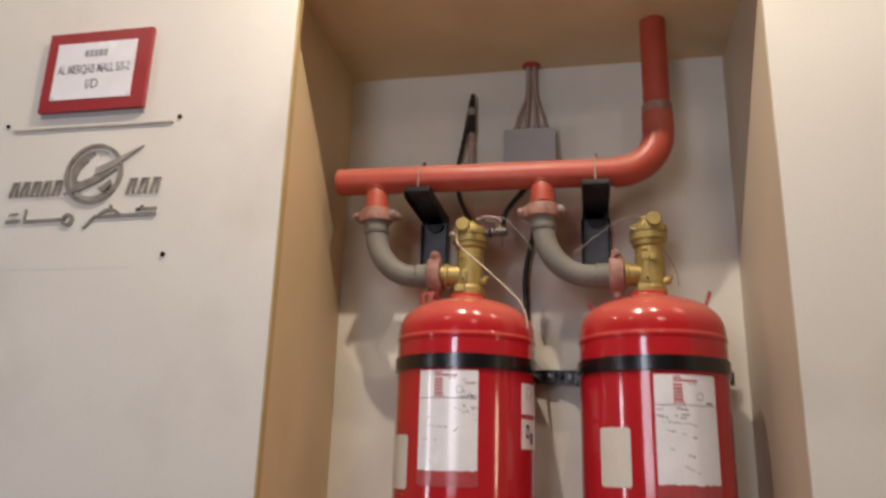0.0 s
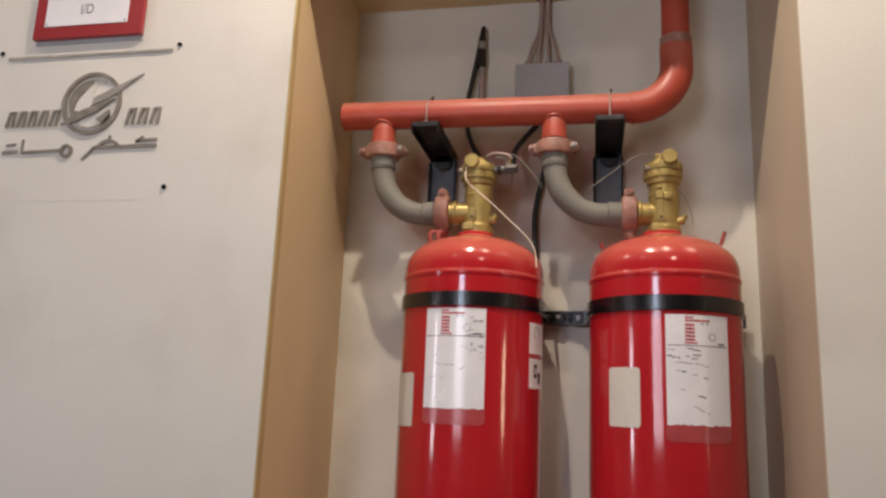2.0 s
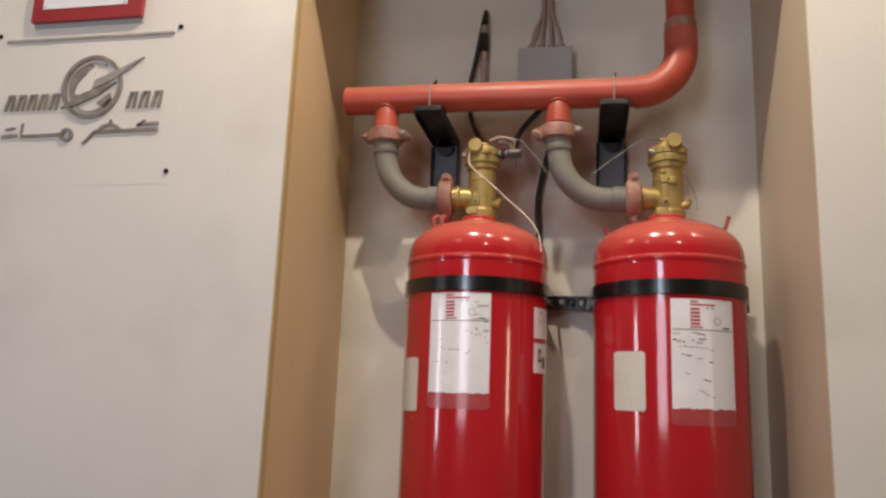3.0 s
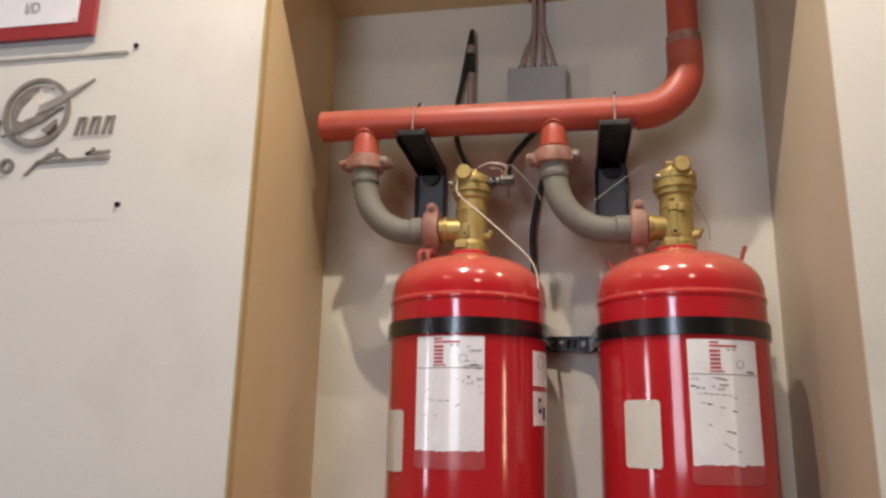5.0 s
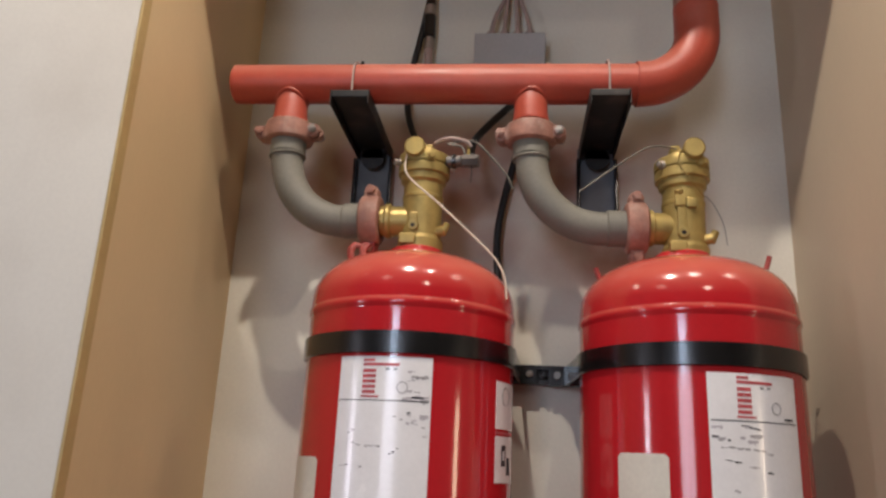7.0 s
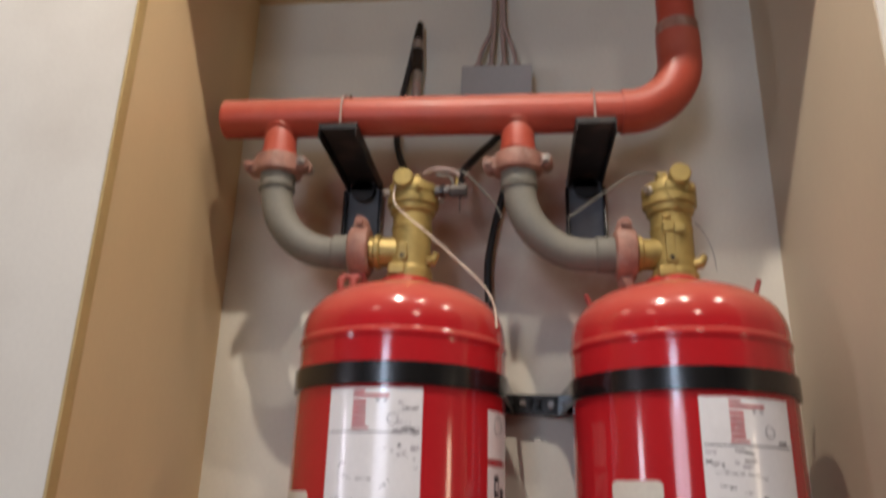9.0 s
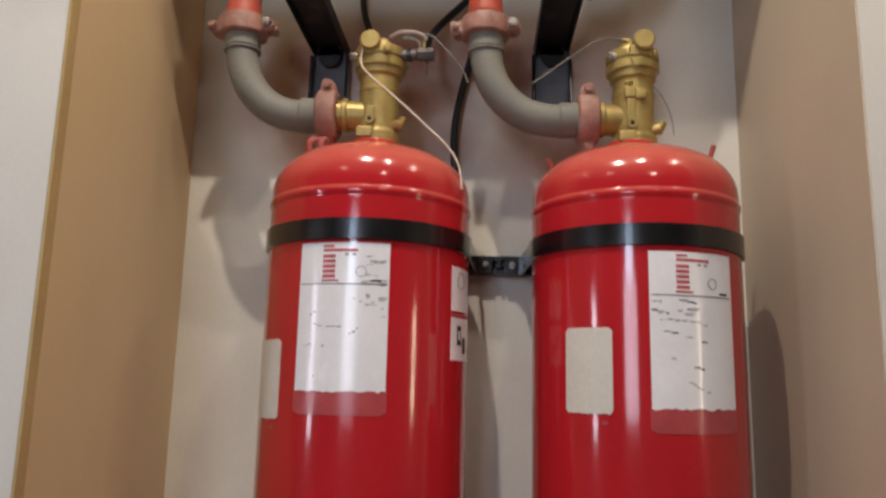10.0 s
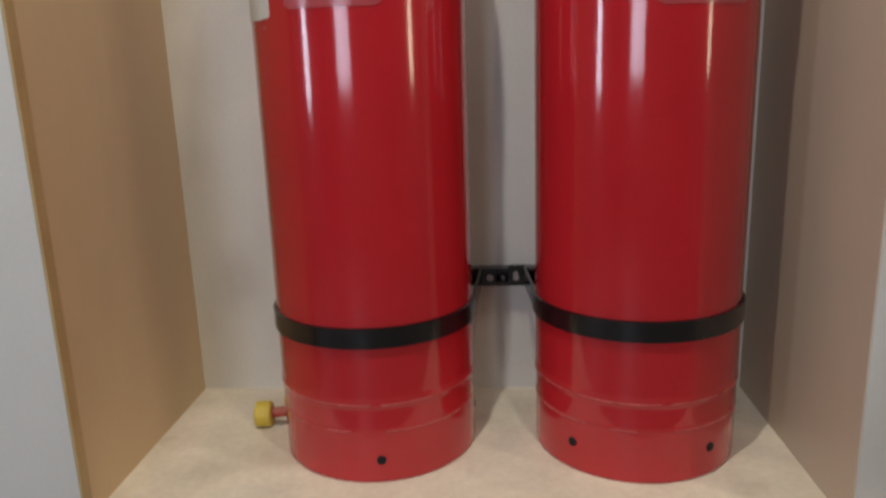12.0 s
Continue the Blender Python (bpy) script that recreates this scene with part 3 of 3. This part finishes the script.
# actuator plug on the side of one valve
plug = thing("actuator_plug", "grey metal actuator plug screwed into brass valve", "valve fitting", (C1, CY, 0))
body = rod((0.058, -0.02, 1.690), (0.092, -0.024, 1.690), 0.0125, 18, 0.002)
join(body, rod((0.092, -0.024, 1.690), (0.130, -0.026, 1.690), 0.0145, 6, 0.002))
part("body", body, GUNMETAL, plug)
part("collar", rod((0.070, -0.021, 1.690), (0.080, -0.022, 1.690), 0.016, 18, 0.001), BLACK, plug)
part("pin", tube([(0.105, -0.025, 1.70), (0.106, -0.026, 1.715), (0.105, -0.024, 1.735)], 0.0035, 8, 3), BRASS, plug)
part("loop_wire", tube([(0.10, -0.03, 1.70), (0.09, -0.03, 1.722), (0.06, -0.03, 1.728), (0.115, -0.03, 1.735), (0.15, -0.03, 1.705), (0.19, -0.02, 1.66), (0.205, -0.01, 1.63)], 0.0022, 8, 6), HOSE, plug)

part("tail_wire", tube([(0.112, -0.026, 1.680), (0.114, -0.026, 1.664), (0.113, -0.026, 1.640)], 0.0011, 6, 3), RUBBER, plug)

# ---- manifold ----
PY, PZ, PR = 0.390, 1.884, 0.0455
pipe = thing("manifold_pipe", "dusty orange-red steel manifold pipe with elbow and riser", "pipe", (0, PY, PZ))
bend = [(0.304 + 0.128 * math.sin(radians(a)), 0, -0.002 + 0.128 * (1 - math.cos(radians(a)))) for a in range(10, 91, 10)]
main = tube([(-0.626, 0, 0.003), (-0.2, 0, 0.001), (0.304, 0, -0.002)], PR, 32, 1)
part("main_run", main, PIPE_RED, pipe)
elbow = tube([(0.298, 0, -0.002)] + bend + [(0.432, 0, 0.19)], 0.0495, 32, 3)
part("elbow", elbow, PIPE_RED, pipe)
part("weld_bead", tube([(0.294, 0, -0.002), (0.302, 0, -0.002)], 0.0508, 32, 1), PIPE_RED, pipe)
part("collar", rod((0.432, 0, 0.186), (0.432, 0, 0.222), 0.0478, 32, 0.003), CLAMP_PAINT, pipe, "pale scuffed joint collar")
part("riser", rod((0.432, 0, 0.220), (0.432, 0, TOP - PZ + 0.02), 0.0425, 32, 0.001), PIPE_RED, pipe)
cap = lathe([(0, 0), (PR - 0.006, 0.001), (PR, 0.006), (PR, 0.012), (PR - 0.01, 0.012), (0, 0.012)], 32, Matrix.Translation((-0.632, 0, 0.003)) @ Matrix.Rotation(radians(90), 4, "Y"))
part("end_cap", cap, PIPE_RED, pipe)
for x in (-0.489, 0.062):
    tee = lathe([(0.0, -0.098), (0.040, -0.098), (0.0405, -0.094), (0.038, -0.075), (0.0375, -0.055), (0.034, -0.035), (0.028, -0.022), (0.0, -0.02)], 28, Matrix.Translation((x, 0, 0)))
    part("branch", tee, PIPE_RED, pipe)
    weld = tube([(x + 0.036 * math.cos(radians(a)), 0.036 * math.sin(radians(a)), -math.sqrt(max(0, PR ** 2 - (0.036 * math.sin(radians(a))) ** 2)) + 0.001) for a in range(0, 361, 20)], 0.004, 8, 2)
    part("weld_bead", weld, PIPE_RED, pipe)


def coupling(name_label, centre, axis, ears, mat, low_mat=None):
    """Two-piece grooved pipe coupling with bolted ears."""
    cp = thing("pipe_coupling", name_label, "pipe coupling", centre, "grooved pipe couplings")
    to = Vector(axis).to_track_quat("Z", "Y").to_matrix().to_4x4()
    ring = lathe([(0.036, -0.022), (0.048, -0.023), (0.054, -0.019), (0.056, -0.01), (0.056, 0.01), (0.054, 0.019), (0.048, 0.023), (0.036, 0.022), (0.036, -0.022)], 32, to)
    part("housing", ring, mat, cp)
    e = Vector(ears).normalized()
    side = e.cross(Vector(axis)).normalized()
    for k in (-1, 1):
        for s in (-1, 1):
            a = e * 0.047 * k + side * 0.003 * s
            ear = rod(a + side * 0.003 * s - e * 0.002 * k, a + side * 0.020 * s, 0.017, 12, 0.003)
            join(ear, rod(e * 0.062 * k + side * 0.004 * s, e * 0.062 * k + side * 0.018 * s, 0.016, 12, 0.003))
            part("ear", ear, low_mat if low_mat and k < 0 else mat, cp)
        c = e * 0.065 * k
        bolt = rod(c - side * 0.034, c + side * 0.034, 0.0058, 10, 0.001)
        join(bolt, rod(c - side * 0.033, c - side * 0.022, 0.0105, 6, 0.0015))
        join(bolt, rod(c + side * 0.022, c + side * 0.031, 0.0105, 6, 0.0015))
        part("bolt", bolt, STEEL if k > 0 and not low_mat else mat, cp)
    return cp


coupling("worn pinkish-red grooved coupling under the manifold pipe", (-0.487, PY, 1.760), (0, 0, 1), (1, -0.12, 0), CLAMP_PAINT)
coupling("worn pinkish-red grooved coupling under the manifold pipe", (0.062, PY, 1.756), (0, 0, 1), (1, -0.12, 0), CLAMP_PAINT)
coupling("pinkish-red grooved coupling at the valve outlet", (-0.283, CY - 0.005, 1.555), (1, 0, 0), (0, -0.1, 1), CLAMP_PAINT, CLAMP_RED)
coupling("pinkish-red grooved coupling at the valve outlet", (0.286, CY - 0.005, 1.546), (1, 0, 0), (0, -0.1, 1), CLAMP_PAINT, CLAMP_PAINT)


def hose(x, top, points, end):
    h = thing("discharge_hose", "bent grey rubber discharge hose with metal collars", "hose", (x, PY, top), "discharge hoses")
    pts = [Vector(p) - Vector((x, PY, top)) for p in points]
    part("tube", tube(pts, 0.0355, 28, 6), HOSE, h)
    part("collar", rod((0, 0, 0.0), (0.001, 0, -0.042), 0.040, 28, 0.004), HOSE, h, "grey metal end collar")
    part("band", rod((0.001, 0, -0.042), (0.0012, 0, -0.047), 0.0412, 28, 0.001), HOSE, h)
    e = Vector(end) - Vector((x, PY, top))
    part("collar", rod(e - Vector((0.045, 0, 0)), e, 0.039, 28, 0.004), HOSE, h, "grey metal end collar")
    return h


hose(-0.487, 1.748, [(-0.487, PY, 1.735), (-0.486, PY, 1.70), (-0.480, PY, 1.664), (-0.463, PY, 1.622), (-0.432, PY + 0.002, 1.585), (-0.393, PY + 0.005, 1.562), (-0.350, PY + 0.007, 1.553), (-0.300, CY - 0.005, 1.554)], (-0.300, CY - 0.005, 1.554))
hose(0.063, 1.744, [(0.063, PY, 1.73), (0.065, PY, 1.695), (0.071, PY, 1.655), (0.088, PY, 1.615), (0.118, PY + 0.002, 1.580), (0.156, PY + 0.005, 1.556), (0.203, PY + 0.007, 1.545), (0.268, CY - 0.005, 1.545)], (0.268, CY - 0.005, 1.545))


def channel(length, width, depth, wall=0.003):
    """Open U channel along z from 0 to length: web at y = 0, flanges towards -y."""
    w = width / 2
    out = [(-w, 0), (w, 0), (w, -depth), (w - 0.010, -depth), (w - 0.010, -depth + wall), (w - wall, -depth + wall), (w - wall, -wall), (-w + wall, -wall),
           (-w + wall, -depth + wall), (-w + 0.010, -depth + wall), (-w + 0.010, -depth), (-w, -depth)]
    bm = bmesh.new()
    a = [bm.verts.new((x, y, 0)) for x, y in out]
    b = [bm.verts.new((x, y, length)) for x, y in out]
    bm.faces.new(a[::-1])
    bm.faces.new(b)
    for k in range(len(out)):
        j = (k + 1) % len(out)
        bm.faces.new((a[k], a[j], b[j], b[k]))
    return bm


def bracket(x0, x1, label):
    """Wall bracket: an upright channel on the wall and an arm under the pipe, with a U-bolt over it."""
    xm, w = (x0 + x1) / 2, 0.087
    b = thing("pipe_bracket", label, "pipe bracket", (xm, BACK_Y, 1.80), "pipe brackets")
    part("upright", box(-0.046, 0.046, -0.012, -0.001, -0.185, 0.036, 0.002), STRUT, b)
    for s in (-1, 1):
        part("flange", box(s * 0.046 - 0.004, s * 0.046 + 0.004, -0.034, -0.0125, -0.185, 0.0, 0.0015), BLACK, b)
    reach = BACK_Y - 0.322
    y0, y1 = -reach, -0.0125
    part("arm", box(-w / 2 + 0.003, w / 2 - 0.003, y0 + 0.002, y1, 0.021, 0.037, 0.002), ARM_BLACK, b, "black channel arm")
    for sx in (-1, 1):
        xa, xb = sorted((sx * w / 2, sx * (w / 2 - 0.0028)))
        part("arm_flange", box(xa, xb, y0, y1, 0.002, 0.037, 0.0012), ARM_BLACK, b)
    tongue = rod((0, -0.036, -0.002), (0, -0.0345, -0.002), 0.030, 24, 0.0006)
    join(tongue, box(-0.030, 0.030, -0.036, -0.0345, -0.002, 0.022))
    part("tongue", tongue, ARM_BLACK, b, "rounded black end of the arm")
    yy = PY - BACK_Y
    pts = [(0.0, yy - 0.051, 0.026), (0.0, yy - 0.051, 0.085)]
    pts += [(0.0, yy - 0.051 * math.cos(radians(a)), 0.085 + 0.051 * math.sin(radians(a))) for a in range(15, 180, 15)]
    pts += [(0.0, yy + 0.051, 0.085), (0.0, yy + 0.051, 0.03)]
    part("u_bolt", tube(pts, 0.0024, 8, 2), CONDUIT, b, "thin dull U-bolt")
    part("nut", rod((0.0, yy - 0.051, 0.032), (0.0, yy - 0.051, 0.026), 0.0075, 6, 0.001), CONDUIT, b)
    part("bolt_tip", rod((0.002, yy + 0.01, 0.136), (0.006, yy + 0.012, 0.152), 0.004, 8, 0.001), BLACK, b)
    return b


bracket(-0.377, -0.299, "dusty black steel channel bracket holding the manifold pipe")
bracket(0.189, 0.272, "black steel channel bracket holding the manifold pipe")

# ---- straps and rails ----
for z, label in ((1.258, "black steel wall rail behind the cylinder tops"), (0.306, "black steel wall rail behind the cylinder feet")):
    rail = thing("strap_rail", label, "wall rail", (0.1, BACK_Y, z), "strap rails")
    bm = channel(1.00, 0.044, 0.032, 0.0025)
    moved(bm, Matrix.Translation((-0.5, -0.001, 0)) @ Matrix.Rotation(radians(90), 4, "Y") @ Matrix.Rotation(0, 4, "Z"))
    part("channel", bm, BLACK, rail)
    for k in range(3):
        x = -0.030 + 0.032 * k
        bolt = rod((x, -0.030, 0.0), (x, -0.042, 0.0), 0.009, 6, 0.0015)
        join(bolt, rod((x, -0.042, 0.0), (x, -0.052, 0.0), 0.0045, 8, 0.001))
        part("bolt", bolt, STEEL if k != 1 else BLACK, rail)


def strap(x, zs, label):
    """Steel band round the front of a cylinder, its ends running back to the wall rail."""
    st = thing("cylinder_strap", label, "strap", (x, CY, zs), "cylinder straps")
    r, h, t = R + 0.0012, 0.0215, 0.005
    path = []
    for a in range(-96, 97, 4):
        path.append((math.sin(radians(a)), -math.cos(radians(a)), r))
    inner = [Vector((s * r, c * r, 0)) for s, c, r in path]
    outer = [Vector((s * (r + t), c * (r + t), 0)) for s, c, r in path]
    yw = BACK_Y - CY - 0.036
    inner = [Vector((-r - 0.012, yw, 0))] + inner + [Vector((r + 0.012, yw, 0))]
    outer = [Vector((-r - t - 0.012, yw, 0))] + outer + [Vector((r + t + 0.012, yw, 0))]
    bm = bmesh.new()
    rows = [[bm.verts.new(p + Vector((0, 0, z))) for p, z in ((i, -h), (o, -h + 0.0015), (o, h - 0.0015), (i, h))] for i, o in zip(inner, outer)]
    for a, b in zip(rows, rows[1:]):
        for i in range(4):
            bm.faces.new((a[i], a[(i + 1) % 4], b[(i + 1) % 4], b[i]))
    bm.faces.new(rows[0])
    bm.faces.new(rows[-1][::-1])
    part("band", bm, BLACK, st)
    for s in (-1, 1):
        x0, x1 = sorted((s * (r + 0.012), s * (r + 0.052)))
        foot = box(x0, x1, yw - 0.004, yw + 0.003, -h, h, 0.001)
        part("foot", foot, BLACK, st)
        part("stud", rod((s * (r + 0.034), yw, 0), (s * (r + 0.034), yw - 0.014, 0), 0.007, 6, 0.001), STEEL, st)
    return st


strap(C1, 1.258, "black steel strap round the cylinder below its shoulder")
strap(C2, 1.254, "black steel strap round the cylinder below its shoulder")
strap(C1, 0.308, "black steel strap round the foot of the cylinder")
strap(C2, 0.316, "black steel strap round the foot of the cylinder")

# ---- back wall fittings ----
jb = thing("junction_box", "grey plastic junction box on the back wall", "junction box", (0.008, BACK_Y, 2.05))
part("body", box(-0.090, 0.090, -0.058, -0.001, -0.045, 0.088, 0.006, 3), BOX, jb)
part("lid", box(-0.093, 0.093, -0.068, -0.058, -0.048, 0.091, 0.004, 3), BOX, jb)
for k, x in enumerate((-0.052, -0.018, 0.018, 0.050)):
    c = thing("conduit", "thin pinkish-brown conduit rising from the junction box", "conduit", (0.01, BACK_Y - 0.035, 2.14), "conduits")
    xt = -0.012 + (0, 0.004, 0.022, 0.028)[k]
    part("pipe", tube([(x, 0, -0.004), (x * 0.98, 0, 0.03), (x * 0.72 + xt * 0.2, 0, 0.075), (xt + x * 0.12, 0.004, 0.13), (xt, 0.006, 0.19), (xt, 0.006, 0.272)], 0.0062, 10, 6), CONDUIT, c)
    part("gland", rod((x, 0, -0.002), (x, 0, 0.022), 0.0135, 10, 0.002), CONDUIT, c)
part_hole = thing("ceiling_sleeve", "rust-brown cable sleeve in the soffit", "cable sleeve", (0.012, BACK_Y - 0.03, TOP))
part("ring", lathe([(0.0, -0.006), (0.030, -0.006), (0.034, -0.003), (0.034, 0.0), (0.0, 0.0)], 24), PIPE_RED, part_hole)

probe = thing("cable_joint", "black cable joint with silver ferrules hanging by the wall", "cable joint", (-0.21, BACK_Y - 0.03, 2.05))
part("stem", tube([(-0.002, 0.024, -0.05), (0, 0.008, -0.02), (0.001, 0, 0.03), (0.0, 0, 0.07)], 0.012, 12, 5), CONDUIT, probe)
part("ferrule", rod((0.0, 0, 0.065), (0.001, 0, 0.10), 0.0145, 16, 0.003), STEEL, probe)
part("grip", rod((0.001, 0, 0.10), (-0.001, 0, 0.17), 0.0165, 16, 0.004, 0.0175), BLACK, probe)
part("ferrule", rod((-0.001, 0, 0.17), (-0.001, -0.001, 0.20), 0.0150, 16, 0.002), STEEL, probe)
part("boot", rod((-0.001, -0.001, 0.20), (0.004, -0.001, 0.262), 0.0145, 16, 0.006, 0.0085), BLACK, probe)
part("lead", tube([(0.004, 0, 0.255), (-0.006, 0.002, 0.21), (-0.020, 0.002, 0.12), (-0.036, 0, 0.03), (-0.046, 0, -0.03), (-0.044, -0.005, -0.12), (-0.020, -0.03, -0.20), (0.02, -0.05, -0.27), (0.05, -0.06, -0.30)], 0.0085, 10, 6), RUBBER, probe)

cab = thing("black_cable", "thick black cable hanging behind the hoses", "cable", (0, BACK_Y - 0.03, 1.85))
part("sheath", tube([(-0.068, -0.20, -0.150), (-0.075, -0.12, -0.07), (-0.060, -0.06, -0.01), (-0.015, -0.02, 0.06), (0.025, -0.005, 0.10), (0.045, 0.0, 0.06), (0.035, 0.0, -0.02),
                     (0.018, 0, -0.09), (-0.002, 0, -0.18), (-0.013, 0, -0.26), (-0.010, 0, -0.35), (-0.002, 0, -0.46), (0.0, 0.0, -0.56)], 0.0095, 12, 6), RUBBER, cab)

# yellow stop behind the cylinder foot
stop = thing("yellow_plug", "small yellow plastic plug on the recess floor", "plug", (-0.470, 0.440, 0))
part("body", rod((-0.014, 0, 0.030), (0.024, 0.004, 0.030), 0.030, 18, 0.004), YELLOW, stop)
part("stem", rod((0.024, 0.004, 0.031), (0.068, 0.006, 0.036), 0.012, 12, 0.002), PIPE_RED, stop)

# ---- wall signs ----
sign = thing("name_sign", "red board sign with a white printed sheet, on the cream wall", "sign", (-1.317, 0, 2.147))
part("board", box(-0.184, 0.184, -0.022, -0.006, -0.140, 0.139, 0.002), SIGN_RED, sign)
part("backing", box(-0.182, 0.182, -0.0058, -0.0005, -0.152, 0.136, 0.001), BOX, sign, "grey backing sheet")
part("sheet", box(-0.146, 0.136, -0.0245, -0.0222, -0.101, 0.098, 0.0005), PAPER, sign, "white printed sheet")
for x, z in ((-0.138, -0.094), (0.128, -0.094)):
    part("pin", rod((x, -0.024, z), (x, -0.0265, z), 0.003, 8, 0.0005), STEEL, sign)


def words(text, size, x, z, y, parent, mat, stretch=1.0, bold=0.0):
    cu = bpy.data.curves.new("lettering", "FONT")
    cu.body, cu.size, cu.extrude, cu.align_x, cu.align_y, cu.offset = text, size, 0.0004, "CENTER", "CENTER", bold
    tmp = bpy.data.objects.new("lettering", cu)
    scene.collection.objects.link(tmp)
    me = bpy.data.meshes.new_from_object(tmp.evaluated_get(bpy.context.evaluated_depsgraph_get()))
    bpy.data.objects.remove(tmp)
    bpy.data.curves.remove(cu)
    me.materials.clear()
    me.materials.append(mat)
    ob = new("lettering", me)
    ob.parent = parent
    ob.matrix_basis = Matrix.Translation((x, y, z)) @ Matrix.Rotation(radians(90), 4, "X") @ Matrix.Diagonal((stretch, 1, 1, 1))
    return ob


for k in range(5):
    part("number_bar", box(-0.044 + 0.0165 * k, -0.031 + 0.0165 * k, -0.0252, -0.0246, 0.046, 0.070), GREY_INK, sign)
words("AL MERQAB MALL S/S-2", 0.044, -0.005, 0.002, -0.0252, sign, SIGN_INK, 0.56, 0.0006)
words("I/D", 0.046, -0.004, -0.052, -0.0252, sign, SIGN_INK, 0.8, 0.0006)

plate = thing("logo_plate", "pale plate with raised grey emblem, screwed to the wall", "wall plate", (-1.31, 0, 1.75))
part("sheet", box(-0.335, 0.322, -0.0006, -0.0002, -0.250, 0.252, 0.0001), PLATE, plate)
for x, z in ((-0.304, 0.226), (0.299, 0.223), (0.302, -0.213), (-0.304, -0.213)):
    part("screw", rod((x, -0.0012, z), (x, -0.007, z), 0.0075, 12, 0.002), BLACK, plate, "dark screw head")
part("rule", box(-0.278, 0.280, -0.007, -0.0012, 0.203, 0.211, 0.001), LOGO_PALE, plate, "grey raised bar")
ex, ez = 0.034, 0.048
em = ring_slab(0.098, 0.086, 0.007, 64)
part("emblem_ring", moved(em, Matrix.Translation((ex, -0.0012, ez))), LOGO, plate, "round emblem ring")
em = ring_slab(0.079, 0.073, 0.005, 64, 60, 330)
part("emblem_ring", moved(em, Matrix.Translation((ex, -0.0012, ez))), LOGO_PALE, plate)
em = ring_slab(0.071, 0.048, 0.004, 40, 95, 235)
part("emblem_crescent", moved(em, Matrix.Translation((ex, -0.0012, ez))), LOGO, plate)
S = Matrix.Translation((0, -0.0012, 0))
part("emblem_drop", slab([(ex - 0.055, ez - 0.02), (ex - 0.045, ez + 0.012), (ex - 0.012, ez + 0.05), (ex + 0.01, ez + 0.066), (ex + 0.002, ez + 0.03), (ex + 0.012, ez + 0.006), (ex - 0.02, ez - 0.028)], 0.005, S), PLATE, plate)
part("emblem_bolt", slab([(ex + 0.008, ez + 0.018), (ex + 0.06, ez + 0.040), (ex + 0.160, ez + 0.086), (ex + 0.075, ez + 0.024), (ex + 0.034, ez + 0.004), (ex + 0.006, ez - 0.006)], 0.008, S), LOGO_PALE, plate)
part("emblem_bolt", slab([(ex - 0.094, ez - 0.064), (ex - 0.03, ez - 0.022), (ex + 0.045, ez + 0.004), (ex + 0.078, ez + 0.012), (ex + 0.02, ez - 0.028), (ex - 0.05, ez - 0.058)], 0.008, S), LOGO, plate)
part("emblem_wedge", slab([(ex + 0.02, ez - 0.05), (ex + 0.062, ez - 0.02), (ex + 0.07, ez - 0.045), (ex + 0.045, ez - 0.066)], 0.005, S), LOGO, plate)
# raised blocks in place of the maker's letters
for x0, n, w in ((-0.252, 5, 0.0372), (0.152, 3, 0.0395)):
    for k in range(n):
        x = x0 + w * k
        z = -0.018 - (0.004 if x0 > 0 else 0)
        for bar in (((0, 0), (0.009, 0), (0.019, 0.05), (0.010, 0.05)), ((0.020, 0), (0.029, 0), (0.034, 0.05), (0.026, 0.05)), ((0.0185, 0.041), (0.0265, 0.041), (0.0275, 0.05), (0.0195, 0.05))):
            part("letter_block", slab([(x + u, z + w2) for u, w2 in bar], 0.005, S), LOGO, plate)
for x0, x1, z, h in ((-0.246, -0.196, -0.103, 0.010), (-0.182, -0.052, -0.103, 0.009), (0.060, 0.262, -0.096, 0.010), (0.195, 0.262, -0.078, 0.009), (-0.236, -0.205, -0.078, 0.006)):
    part("script_bar", slab([(x0, z), (x1, z + 0.003), (x1, z + h + 0.003), (x0, z + h)], 0.005, S), LOGO, plate)
part("script_ring", moved(ring_slab(0.021, 0.011, 0.006, 28), Matrix.Translation((-0.030, -0.0012, -0.098))), LOGO, plate)
part("script_bar", slab([(0.022, -0.126), (0.030, -0.128), (0.066, -0.092), (0.058, -0.088)], 0.005, S), LOGO, plate)
part("script_arc", moved(ring_slab(0.046, 0.036, 0.006, 16, 30, 150), Matrix.Translation((0.108, -0.0012, -0.112))), LOGO, plate)
part("script_bar", slab([(0.105, -0.064), (0.113, -0.064), (0.113, -0.055), (0.105, -0.055)], 0.005, S), LOGO, plate)
part("script_bar", slab([(0.195, -0.078), (0.206, -0.078), (0.220, -0.060), (0.214, -0.058)], 0.005, S), LOGO, plate)
part("script_bar", slab([(-0.184, -0.092), (-0.178, -0.092), (-0.178, -0.058), (-0.184, -0.060)], 0.005, S), LOGO, plate)
